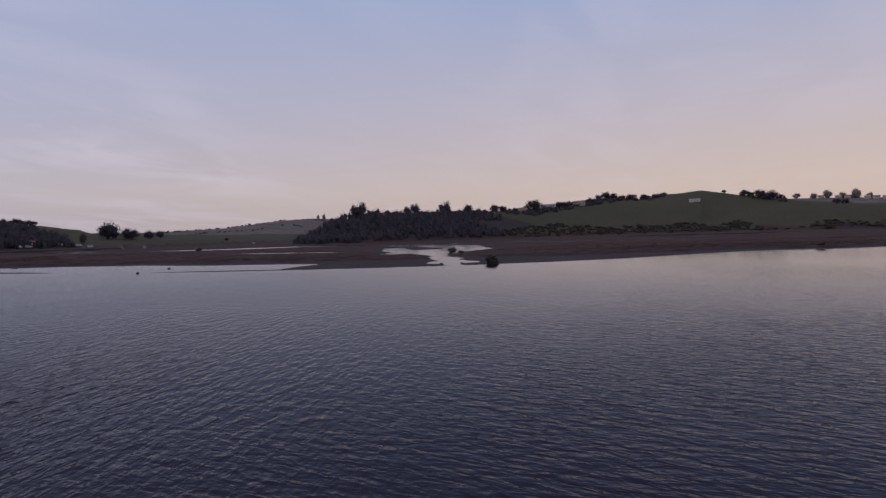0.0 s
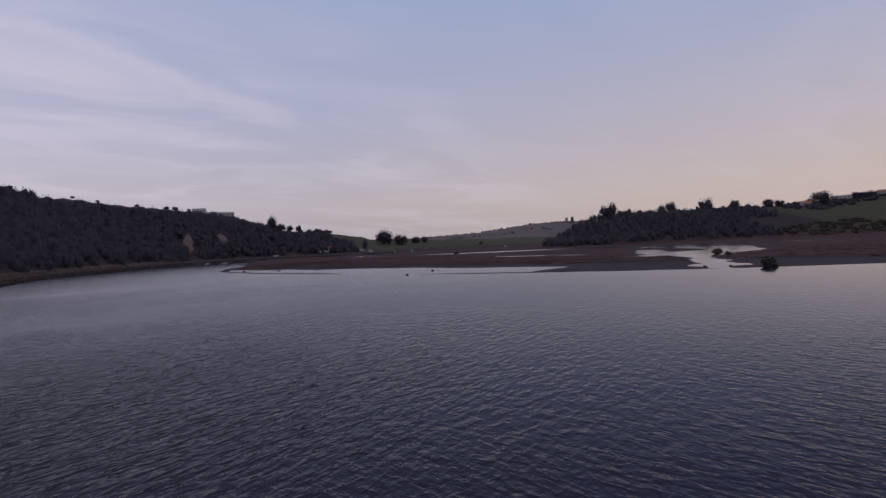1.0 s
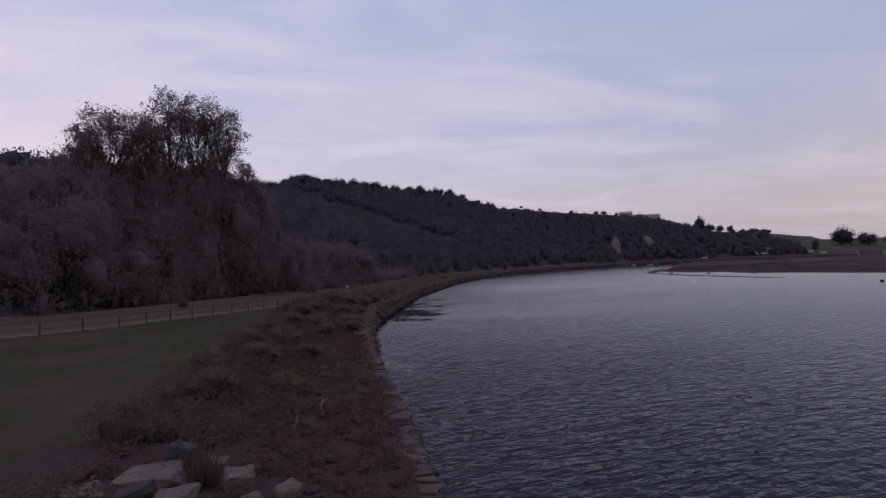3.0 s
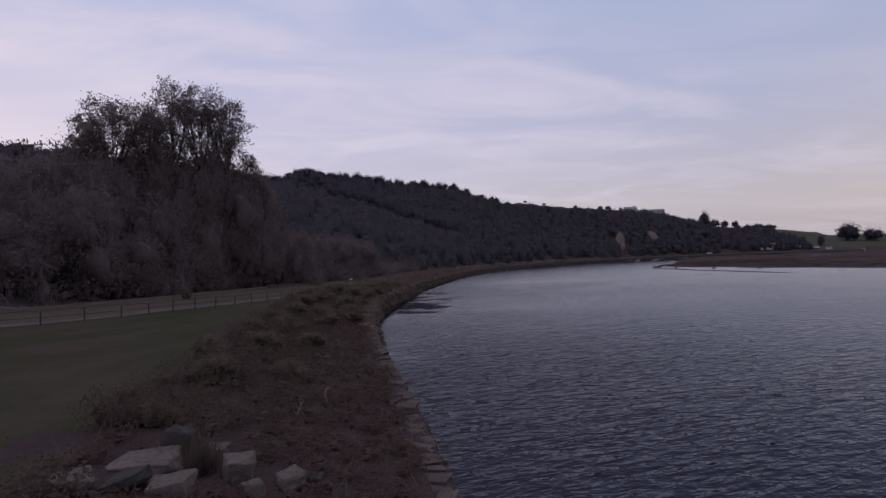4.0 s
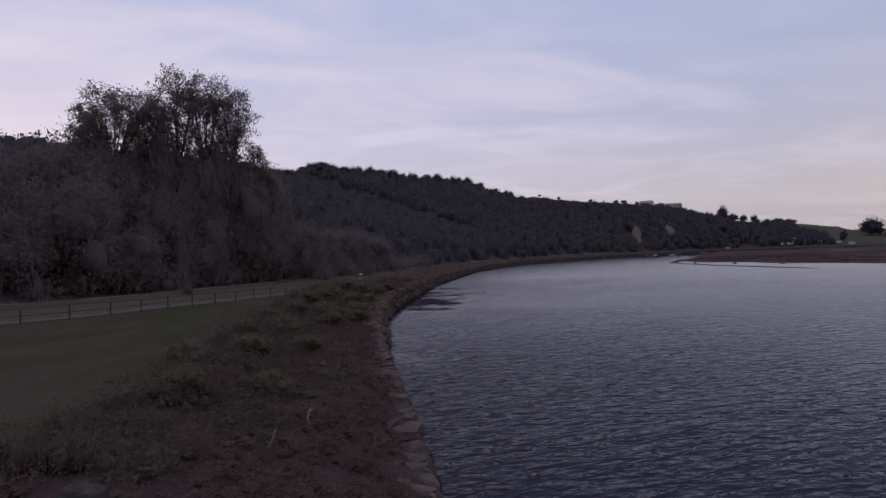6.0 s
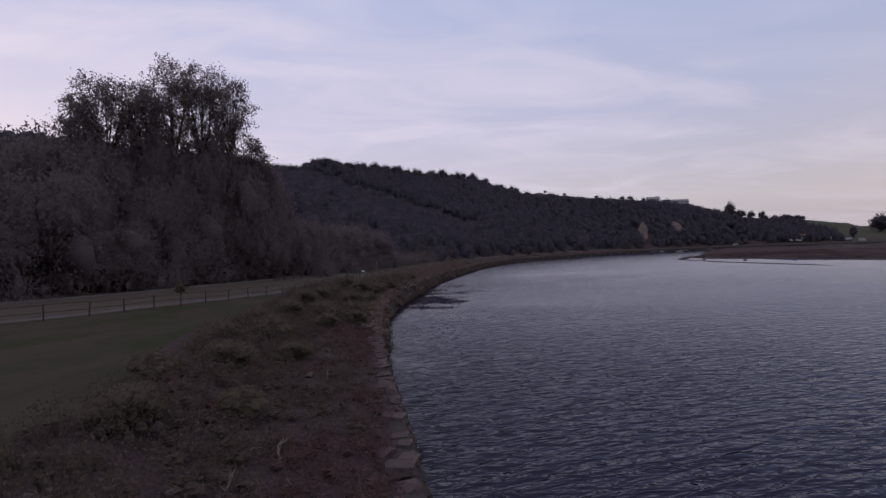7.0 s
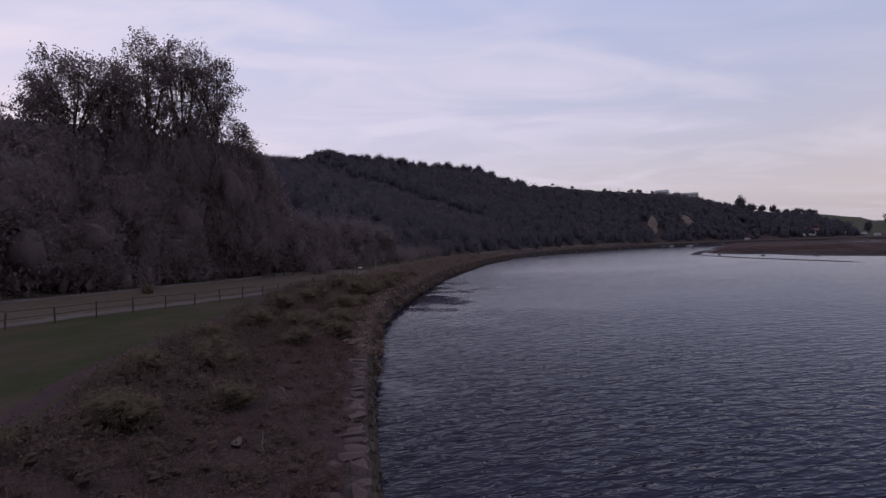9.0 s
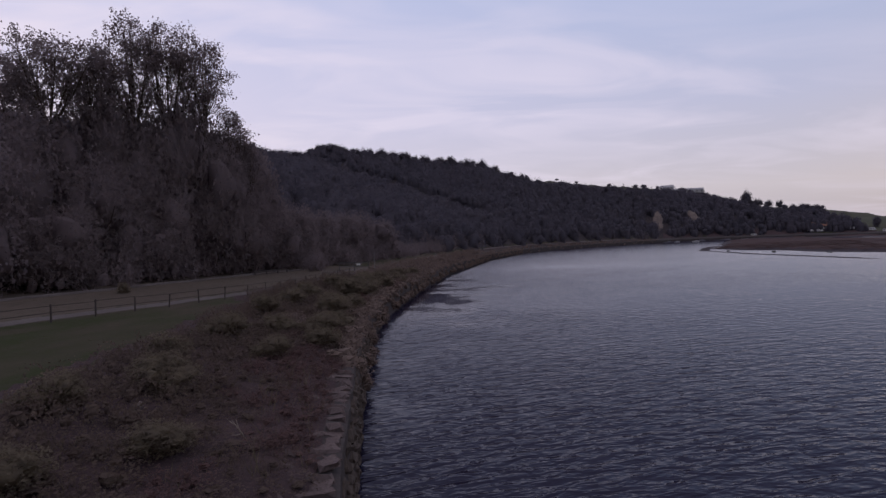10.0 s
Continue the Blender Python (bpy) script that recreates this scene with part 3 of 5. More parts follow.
def on_south_slope(x, y):
    db, sb, _ = along(x, y, BANK)
    dr, sr, _ = along(x, y, SOUTH_RIDGE)
    foot = np.interp(x, [-240, -130], [12, 34])
    inside = (sb > 0) & (db > foot) & ((sr < 0) | (dr < 14))
    u = db / (db + dr)
    clear = (x > -56) | ((x > -118) & (y > -92)) | ((x < -566) & ((u > 0.82) | (sr > 0))) | (y > 310) | ((y > 262) & (u > 0.4)) | (np.hypot(x + 530, y - 148) < 13) | (np.hypot(x + 556, y - 188) < 9)
    return inside & ~clear


def on_bluff(x, y):
    df, sf, _ = along(x, y, NORTH_FOOT)
    dr, sr, _ = along(x, y, NORTH_RIDGE)
    return (sf > 0) & (df > 4) & ((sr < 0) | (dr < 12)) & ((y < 640) | ((dr < 34) & (y < 700))) & (x < -215)


places = scatter(21, (-745, -20, -240, 330), 6.6, on_south_slope)
wood("woodland", "dense dark broadleaf wood covering the river hillside", places, np.where(places[:, 0] > -200, 0.85, 1.0) * rng.uniform(9, 12.5, len(places)), 31, LEAF_DARK, 40, 0.115, (0.04, 0.18))
places = scatter(22, (-430, -210, 395, 740), 7.0, on_bluff)
wood("bluff_wood", "dark scrubby wood over the bluff behind the marsh", places, rng.uniform(8, 12, len(places)), 41, LEAF_DARK, 28, 0.12, (0.06, 0.20), (0.5, 0.62))


# undergrowth strips at the foot of the north hill, and hedges across its fields
def foot_scrub(x, y):
    df, sf, _ = along(x, y, NORTH_FOOT)
    return (sf > 0) & (df < 34 + 30 * value_noise(x, y, 60, 31)) & (y > 640)


places = scatter(23, (-260, 420, 640, 1150), 7.0, foot_scrub)
wood("foot_scrub", "dark hedges and scrub along the foot of the fields", places, rng.uniform(8, 14, len(places)), 61, HILL_SCRUB, 11, 0.2, (-0.06, 0.02), (0.16, 0.26))


def marsh_scrub(x, y):
    db, sb, _ = along(x, y, BANK)
    return (sb > 0) & (db > 14) & (db < 130) & (x < -470) & (y > 215) & (value_noise(x, y, 45, 33) + 0.5 * value_noise(x, y, 16, 34) > 0.3) & ~((x > -536) & (y > 250) & (y < 296))


places = scatter(24, (-640, -545, 215, 520), 8.0, marsh_scrub)
wood("field_scrub", "dark hedge scrub round the riverside fields", places, rng.uniform(5, 9, len(places)), 62, HILL_SCRUB, 40, 0.12, (0.05, 0.15), (0.28, 0.4))


def ridge_hedge(x, y):
    dr, _, _ = along(x, y, NORTH_RIDGE)
    wooded = (y > 735) & (x < -105) & (dr < 26) & (value_noise(x, y, 40, 35) > -0.45)
    return wooded | ((x > 2) & (x < 78) & (y < 1128) & (dr < 12))


places = scatter(25, (-300, 80, 735, 1128), 9.5, ridge_hedge)
wood("ridge_hedge", "dark hedge and garden trees along the north ridge", places, rng.uniform(7, 12, len(places)), 63, LEAF_DARK, 18, 0.19, (0.05, 0.15), (0.28, 0.4))

def far_hedge(x, y):
    d, _, _ = along(x, y, FAR_RIDGE)
    return (d < 260) & (abs(value_noise(x, y, 130, 36)) < 0.10)


places = scatter(26, (-1900, -1000, 1150, 1950), 17.0, far_hedge)
wood("far_hedges", "thin dark hedges between the distant fields", places, rng.uniform(10, 17, len(places)), 64, LEAF_DARK, 7, 0.25, (0.0, 0.1), (0.2, 0.3))

# ---- single trees on the skylines ----
MODELS = [
    tree_model("oak_tree", 10.0, 10.0, 51, 0.03, 10, 240, 0.075, LEAF_DARK, core=0.55, label="round dark oak on the skyline"),
    tree_model("round_tree", 10.0, 10.0, 52, 0.06, 9, 230, 0.08, LEAF_DARK, core=0.55, label="small dark broadleaf tree against the dusk sky"),
    tree_model("tall_tree", 10.0, 10.0, 53, 0.12, 11, 280, 0.07, LEAF_DARK, core=0.5, label="tall open-crowned dark tree on the ridge"),
]
# Leaf colours lightened: the haze over the farthest trees is painted in.
HAZED_LEAF = surface("hazed_leaves", [(0.30, 0.265, 0.265), (0.33, 0.29, 0.285), (0.27, 0.24, 0.24)], (0.02, 0.2), 0.9, 0.0, island=0.1, thin=0.5)
MODELS.append(tree_model("hedge_tree", 10.0, 10.0, 54, 0.05, 8, 160, 0.09, HAZED_LEAF, core=0.75, label="small hazy tree among the houses of the distant town"))
used = set()


def plant(kind, x, y, top, wide, turn=0.0, group="", label=""):
    """A tree of the model, with its top at that height over the river and its crown that wide."""
    ground = height(x, y)
    high = min(max(top - ground, 0.5 * wide, 2.0), 1.7 * wide)
    m = Matrix.Translation((x, y, ground - 0.16 * high)) @ Matrix.Rotation(turn, 4, "Z") @ Matrix.Diagonal((wide / 10, wide / 10, high * 1.16 / 10, 1))
    ob = MODELS[kind]
    if kind in used:
        ob = copy_thing(ob, m)
    used.add(kind)
    ob.matrix_basis = m
    return tagged(ob, label, group=group)


RIDGE_TREES = [(-587, 38, 68.1, 5), (-588, 44, 67.9, 6), (-609, 75, 60.4, 4.6), (-626, 97, 60, 5.3), (-659, 137, 59.6, 5.7), (-692, 173, 60.5, 8), (-699, 184, 61, 9.5), (-724, 256, 56.4, 11.6),
               (-726, 264, 53, 10.2), (-728, 274, 48.8, 10.3), (-738, 288, 47.0, 13.5), (-744, 300, 47.7, 12), (-742, 328, 45.1, 15), (-738, 338, 42.4, 12), (-733, 348, 41.8, 9), (-718, 356, 36, 9)]
for i, (x, y, top, wide) in enumerate(RIDGE_TREES):
    plant(1 if wide < 9 else 0, x, y, top, wide, i * 1.3, "trees on the river ridge")
plant(0, -757, 321, 56.5, 15.5, 0.4, "trees on the river ridge")
for x, y, top, wide in [(-717, 378, 34.2, 12), (-714, 384, 32, 11), (-721, 371, 32, 14)]:
    plant(0, x, y, top, wide, x, "trees on the river ridge")
CREST_TREES = [(-460, -117, 84, 5), (-460, -113, 85, 5), (-471, -105, 82.6, 10), (-478, -99, 82, 9), (-532, -39, 78.4, 10), (-564, 0, 78, 12.6), (-568, 14, 75, 10.6)]
for i, (x, y, top, wide) in enumerate(CREST_TREES):
    plant((2, 2, 0, 1, 0, 0, 1)[i], x, y, top, wide, i * 0.9, "trees on the wood's crest")
crest = [q for q in SOUTH_RIDGE if -575 < q[0] < -290]
r1 = np.random.default_rng(77)
for (ax, ay, az), (bx, by, bz) in zip(crest[:-1], crest[1:]):
    for k in np.arange(0.1, 1.0, 11.0 / max(11.0, math.hypot(bx - ax, by - ay))):
        wide = r1.uniform(7, 15)
        plant(int(r1.integers(3)), ax + (bx - ax) * k, ay + (by - ay) * k, az + (bz - az) * k + r1.uniform(7, 11), wide, r1.random() * 6, "trees on the wood's crest")
for x, y, top, wide in [(-578, 382, 28.3, 24), (-563, 397, 21.9, 19), (-572, 424, 19, 12), (-583, 447, 18.6, 11)]:
    plant(0, x, y, top, wide, x, "oaks in the field", "broad round dark oak standing in the sloping field")
for x, y, top, wide in [(-540, 333, 16.5, 8), (-534, 312, 15.5, 8), (-548, 305, 16, 7)]:
    plant(1, x, y, top, wide, x, "field trees")
NORTH_TREES = [(-362, 528, 44.5, 9), (-368, 523, 41.6, 9), (-338, 602, 43.5, 9.4), (-346, 597, 41, 8), (-325, 654, 47.5, 14), (-306, 685, 44, 9), (-289, 735, 45, 12), (-282, 749, 43.6, 9.3), (-258, 810, 52.6, 18),
               (-269, 806, 44.8, 12), (-239, 919, 53.3, 13), (-247, 907, 48.8, 13), (-214, 977, 60.8, 14), (-208, 1019, 67.2, 14), (-199, 1031, 72.2, 18), (-188, 1038, 70, 20), (-175, 1046, 66.7, 16), (-163, 1062, 67.9, 17),
               (-142, 1081, 66.7, 19), (-124, 1093, 67, 13)]
for i, (x, y, top, wide) in enumerate(NORTH_TREES):
    plant((1, 0, 2)[i % 3], x, y, top, wide * (1.4 if i < 12 else 1.0), i * 1.1, "trees on the north ridge")
HEDGE_TREES = [(-16, 1135, 71, 11), (16, 1120, 65, 20), (26, 1120, 63, 15), (39, 1109, 63.5, 26), (55, 1099, 59.4, 28), (68, 1098, 56, 17), (138, 1051, 46.5, 14), (149, 1050, 46, 14),
               (222, 1847, 98, 36), (282, 1828, 97, 36), (191, 1850, 91, 25), (254, 1843, 90, 25), (153, 1864, 93, 29), (311, 1824, 86, 25), (-1343, 1679, 85, 17), (-1327, 1691, 87, 19)]
for i, (x, y, top, wide) in enumerate(HEDGE_TREES):
    plant(3 if y > 1500 else i % 2, x, y, top, wide * (0.8 if y > 1500 else 1.0), i * 0.7, "far hedge trees")


# ---- the grove of tall poplars by the path ----
def poplar(high, wide, seed, low, clumps_each, label):
    """A tall airy tree: a trunk forking into rising limbs, boughs from each, and clumps of small leaves with sky between them.
    low: where the crown begins, as a share of the height."""
    r = np.random.default_rng(seed)
    root = new("poplar_tree")
    fork, mid, half = high * (low - 0.04), high * (1 + low) / 2, high * (1 - low) / 2
    lean = r.normal(0, 0.015, 2)
    wood_bits = [tube([(0, 0, -0.8), (lean[0] * fork * 0.5, lean[1] * fork * 0.5, fork * 0.5), (lean[0] * fork, lean[1] * fork, fork)], [high * 0.017, high * 0.013, high * 0.010], 8)]
    base = np.array([lean[0] * fork, lean[1] * fork, fork])
    limbs = []
    count = max(6, int(wide * 1.0))
    for i in range(count):
        a, e = i * 2.4 + r.normal(0, 0.2), r.uniform(0.15, 0.95)
        flat = math.sqrt(1 - e * e) * 0.8
        tip = np.array([math.cos(a) * flat * wide / 2, math.sin(a) * flat * wide / 2, mid + e * half * 0.9])
        bow = base * 0.5 + tip * 0.5 + np.array([tip[0] * 0.1, tip[1] * 0.1, r.uniform(-0.3, 0.5)])
        limbs.append((base, bow, tip))
        wood_bits.append(tube([base, bow, tip], [high * 0.0045, high * 0.0028, 0.02], 6))
    centres, sizes = [], []
    number = int(clumps_each * wide * 0.62)
    for i in range(number):
        d = r.normal(0, 1, 3)
        d[2] = d[2] if r.random() < 0.75 else abs(d[2])
        d = d / np.linalg.norm(d) * r.uniform(0.12, 1.0) ** 0.5
        # an uneven outline, with bays where the sky comes in
        bay = 1 + 0.16 * math.sin(3 * math.atan2(d[1], d[0]) + seed) + 0.13 * math.sin(5 * d[2] + seed * 2)
        tip = np.array([d[0] * wide / 2 * bay, d[1] * wide / 2 * bay, mid + d[2] * half * (0.92 + 0.08 * bay)])
        at = min(limbs, key=lambda q: np.linalg.norm(q[1] * 0.4 + q[2] * 0.6 - tip))
        k = r.uniform(0.25, 0.95)
        start = at[0] * (1 - k) ** 2 + at[1] * 2 * k * (1 - k) + at[2] * k * k
        if start[2] > tip[2] + 0.6:
            k = 0.2
            start = at[0] * (1 - k) ** 2 + at[1] * 2 * k * (1 - k) + at[2] * k * k
        elbow = start * 0.45 + tip * 0.55 + np.array([0, 0, -0.12 * np.linalg.norm(tip - start)])
        wood_bits.append(tube([start, elbow, tip], [0.032, 0.02, 0.008], 4))
        for _ in range(4):
            centres.append(tip + r.normal(0, 1, 3) * np.array([0.40, 0.40, 0.32]))
            sizes.append(r.uniform(0.18, 0.30))
        centres.append(elbow * 0.4 + tip * 0.6 + r.normal(0, 0.2, 3))
        sizes.append(0.18)
    t = new("trunk", fast_mesh("trunk", *joined(wood_bits), [BARK], smooth=True))
    t.parent = root
    c = new("crown", fast_mesh("crown", *leaf_spray(r, np.array(centres), np.array(sizes), 13, 1.15), [LEAF]))
    c.parent = root
    return tagged(root, label, "tree", "poplar grove")


# place, height of the top over the river, width, seed, where the crown begins, clumps for each metre of width
POPLARS = [(-85.2, -46.6, 32.0, 11.5, 78, 0.62, 30), (-83.2, -49.2, 28.0, 5.5, 79, 0.62, 24), (-88.8, -43.4, 32.6, 6.5, 72, 0.52, 46), (-92.4, -41.4, 36.6, 7.5, 73, 0.58, 30), (-95.4, -38.6, 37.0, 9.0, 74, 0.58, 28),
           (-98.2, -35.8, 35.6, 7.5, 75, 0.62, 30), (-101.2, -33.4, 27.4, 4.4, 76, 0.5, 34), (-103.8, -32.0, 24.8, 3.4, 77, 0.5, 30)]
for x, y, top, wide, seed, low, number in POPLARS:
    g0 = height(x, y)
    tree = poplar(top - g0, wide, seed, low, number, "tall airy poplar with thin upright limbs against the sky" if top > 28 else "slender young poplar at the edge of the grove")
    tree.matrix_basis = Matrix.Translation((x, y, g0)) @ Matrix.Rotation(seed, 4, "Z")

# the broad trees and willows in front of them
WILLOW = [
    tree_model("willow_tree", 10.0, 10.0, 81, 0.02, 15, 950, 0.046, LEAF, core=0.6, label="dense bushy willow at the edge of the wood"),
    tree_model("alder_tree", 10.0, 10.0, 82, 0.02, 16, 950, 0.046, LEAF, core=0.6, label="dark broadleaf alder among the poplars"),
]
EDGE = [(-60, -44, 14, 12, 1), (-68, -42, 17, 12, 1), (-75, -39.5, 12, 10, 0), (-78, -48, 23.2, 15, 1), (-83, -40, 17, 12, 1), (-84, -47, 23.4, 14, 0), (-89, -38, 15, 11, 0), (-90, -42, 26.0, 13, 1), (-96, -38.5, 27.4, 12, 1), (-98, -34, 21, 11, 0),
        (-103, -33, 16, 11, 1), (-104, -38.5, 26.2, 13, 1), (-112, -32, 14, 10, 0), (-112, -36.5, 23.5, 13, 1), (-121, -32, 15, 11, 1), (-130, -30, 14, 11, 0), (-139, -28, 14, 11, 1), (-52, -48, 15, 12, 1), (-66, -52, 22, 14, 1), (-148, -27, 14, 11, 1), (-160, -24, 13, 11, 0), (-56, -58, 20, 15, 1), (-66, -62, 22, 15, 0), (-76, -58, 22, 14, 1), (-86, -57, 24, 14, 0), (-96, -53, 24.5, 13, 1), (-97, -45, 26.5, 13, 1), (-46, -54, 17, 14, 0), (-92, -62, 23.5, 14, 1)]
first = [True, True]
for i, (x, y, top, wide, k) in enumerate(EDGE):
    g0 = height(x, y)
    m = Matrix.Translation((x, y, g0 - 0.3)) @ Matrix.Rotation(i * 1.7, 4, "Z") @ Matrix.Diagonal((wide / 10, wide / 10, (top - g0 + 0.3) / 10, 1))
    ob = WILLOW[k] if first[k] else copy_thing(WILLOW[k], m)
    first[k] = False
    ob.matrix_basis = m
    tagged(ob, group="trees along the wood's edge")


# ---- sea wall, its stones ----
def smooth_line(line, step):
    """Places at even steps along a polyline, rounded at its corners."""
    p = np.array([q[:2] for q in line], float)
    at = np.concatenate([[0], np.cumsum(np.hypot(*np.diff(p, axis=0).T))])
    fine = np.arange(0, at[-1], 0.5)
    x, y = np.interp(fine, at, p[:, 0]), np.interp(fine, at, p[:, 1])
    k = np.ones(9) / 9
    x[4:-4], y[4:-4] = np.convolve(x, k, "valid"), np.convolve(y, k, "valid")
    keep = np.arange(0, len(fine), max(1, int(step / 0.5)))
    return np.stack([x[keep], y[keep]], 1)


def sweep(line, profile, wobble=0.0, seed=0, drape=False):
    """A strip of the given profile (left of the line, height) along a line; draped: heights over the ground."""
    d = np.gradient(line, axis=0)
    d /= np.linalg.norm(d, axis=1)[:, None]
    left = np.stack([-d[:, 1], d[:, 0]], 1)
    n, m = len(line), len(profile)
    v = np.zeros((n, m, 3))
    for j, (s, z) in enumerate(profile):
        q = line + left * s
        v[:, j, 0], v[:, j, 1] = q[:, 0], q[:, 1]
        v[:, j, 2] = z + (terrain(q[:, 0], q[:, 1])[0] if drape else 0)
    if wobble:
        r = np.random.default_rng(seed)
        v += r.normal(0, wobble, v.shape)
    i, j = np.meshgrid(np.arange(n - 1), np.arange(m - 1), indexing="ij")
    f = np.stack([i * m + j, i * m + j + 1, (i + 1) * m + j + 1, (i + 1) * m + j], -1).reshape(-1, 4)
    return v.reshape(-1, 3), f


wall_line = smooth_line(BANK[3:17], 1.0)
core_profile = [(0.33, -1.6), (0.42, -0.3), (0.48, 0.3), (0.55, 0.9), (0.62, 1.5), (0.7, 2.0), (1.05, 2.08), (1.6, 2.08), (1.8, 1.2)]
wall = new("seawall", fast_mesh("seawall", *sweep(wall_line, core_profile, 0.035, 5), [MORTAR]))
tagged(wall, "old rubble stone river wall with a ragged top course", "wall", kind="structure")


far_wall_line = smooth_line(BANK[15:24], 4.0)
far_profile = [(0.3, -1.6), (0.42, -0.3), (0.5, 0.6), (0.62, 1.5), (0.75, 2.0), (1.1, 2.15), (4.0, 2.5), (9.0, 3.2), (9.6, 1.5)]
far_wall = new("seawall_far", fast_mesh("seawall_far", *sweep(far_wall_line, far_profile, 0.05, 6), [MORTAR]))
tagged(far_wall, "dark overgrown river wall along the far bend", "wall", kind="structure")


def bank_top(x, y):
    """The ground, or the wall's broad top where that is higher."""
    h, _ = terrain(x, y)
    d, side, _ = along(x, y, BANK)
    top = np.interp(d, [0.7, 1.1, 4.0, 9.0, 9.3], [2.0, 2.15, 2.5, 3.2, 0.0])
    return np.where((side > 0) & (d > 0.7) & (x < -150), np.maximum(h, top), h)


def stone_mesh(seed, size, material):
    r = np.random.default_rng(seed)
    bm = bmesh.new()
    bmesh.ops.create_cube(bm, size=1.0)
    bmesh.ops.bevel(bm, geom=bm.edges[:], offset=0.17, segments=1, affect="EDGES", profile=0.6)
    for v in bm.verts:
        v.co = Vector((v.co.x * size[0], v.co.y * size[1], v.co.z * size[2])) + Vector(r.normal(0, 0.05, 3))
    me = bpy.data.meshes.new("stone")
    bm.to_mesh(me)
    bm.free()
    me.materials.append(material)
    return me


CAPS = [stone_mesh(100 + i, (0.72, 0.74, 0.34), STONE) for i in range(6)]
FACES = [stone_mesh(120 + i, (0.72, 0.34, 0.40), FACESTONE) for i in range(6)]


# ---- rough growth on the bank ----
def clumps(name, label, places, wide, tall, seed, leaf, leaves=42, size=0.2, category="scrub"):
    r = np.random.default_rng(seed)
    models = [crown(seed + i, 4 if leaves > 24 else 2, leaves, size, 1.0, 0.3, 1) for i in range(5)]
    hs = bank_top(places[:, 0], places[:, 1])
    vs, fs, n = [], [], 0
    for (x, y), h, w, t in zip(places, hs, wide, tall):
        v, f = models[r.integers(5)]
        a = r.random() * 6.283
        c, s = math.cos(a) * w / 2, math.sin(a) * w / 2
        vs.append(np.stack([v[:, 0] * c - v[:, 1] * s + x, v[:, 0] * s + v[:, 1] * c + y, v[:, 2] * t * 0.6 + h + t * 0.3], 1))
        fs.append(f + n)
        n += len(v)
    ob = new(name, fast_mesh(name, np.vstack(vs), np.vstack(fs), [leaf]))
    return tagged(ob, label, category, kind="stuff")


def bank_zone(lo, hi, patch, sign):
    def keep(x, y):
        db, sb, _ = along(x, y, BANK)
        edge = hi + 1.5 * value_noise(x, y, 6, 14)
        rocky = np.hypot((x + 15.9) / 1.1, y + 5.0) < 1.35
        return ~rocky & ~((x > -17.5) & (y < -6.9)) & (sb > 0) & (db > lo) & (db < edge) & (sign * (1.3 * value_noise(x, y, 4.0, patch) + 1.1 * value_noise(x, y, 1.5, patch + 1) + np.clip((6.0 - db) * 0.22, -0.9, 0.9) + np.clip((x + 36) * 0.08, -0.8, 0.0)) > 0.0)
    return keep


def wood_foot(x, y):
    """Along the wood's lower edge, down to the kerb and the riverside track."""
    db, sb, _ = along(x, y, BANK)
    dv, sv, _ = along(x, y, KERB)
    by_kerb = (x > -112) & (sv > 0) & (dv > 0.8) & (dv < 8)
    by_track = (x <= -108) & (sb > 0) & (db > np.interp(x, [-300, -150, -120], [13.5, 13.5, 15.5])) & (db < np.interp(x, [-240, -130], [18, 38]))
    return by_kerb | by_track


KERB = [(-40, -42), (-52, -38.6), (-65, -35.9), (-76, -33.9), (-84, -32.7), (-98.5, -30.1), (-112, -27)]
p9 = scatter(41, (-300, -38, -60, 12), 2.6, wood_foot)
clumps("wood_edge_scrub", "dark bushy undergrowth along the edge of the wood", p9, rng.uniform(3.0, 5.5, len(p9)), rng.uniform(2.5, 5.0, len(p9)), 251, LEAF, 70, 0.09)
BRACKEN = surface("dead_bracken", [(0.116, 0.070, 0.066), (0.130, 0.081, 0.072), (0.094, 0.060, 0.060)], (0.3, 2.5), 0.95, 0.0, island=0.4, thin=0.4)
OLIVE = surface("olive_scrub", [(0.110, 0.082, 0.066), (0.122, 0.091, 0.070), (0.102, 0.069, 0.070)], (0.3, 2.5), 0.95, 0.0, island=0.4, thin=0.4)
p1 = scatter(31, (-100, 12, -26, 8), 0.62, bank_zone(1.5, 9.5, 51, 1))
clumps("dead_bracken", "low reddish brown dead bracken on the bank", p1, rng.uniform(0.6, 1.5, len(p1)), rng.uniform(0.2, 0.6, len(p1)), 201, BRACKEN, 46, 0.10)
p2 = scatter(32, (-100, 12, -26, 8), 0.8, bank_zone(1.5, 9.8, 51, -1))
clumps("bramble_scrub", "low olive brambles and coarse grass on the bank", p2, rng.uniform(0.8, 2.1, len(p2)), rng.uniform(0.35, 0.8, len(p2)) * np.interp(along(p2[:, 0], p2[:, 1], BANK)[0], [2, 5, 8], [0.6, 1.0, 1.5]), 211, OLIVE, 50, 0.10)
p3 = scatter(33, (-480, -100, -30, 150), 2.2, lambda x, y: bank_zone(1.4, 8.0, 51, 1)(x, y) | bank_zone(1.4, 7.5, 57, 1)(x, y))
clumps("bank_scrub", "tawny rough grass and scrub along the far river bank", p3, rng.uniform(1.4, 3.6, len(p3)), rng.uniform(0.5, 1.4, len(p3)), 221, BRAMBLE, 26)

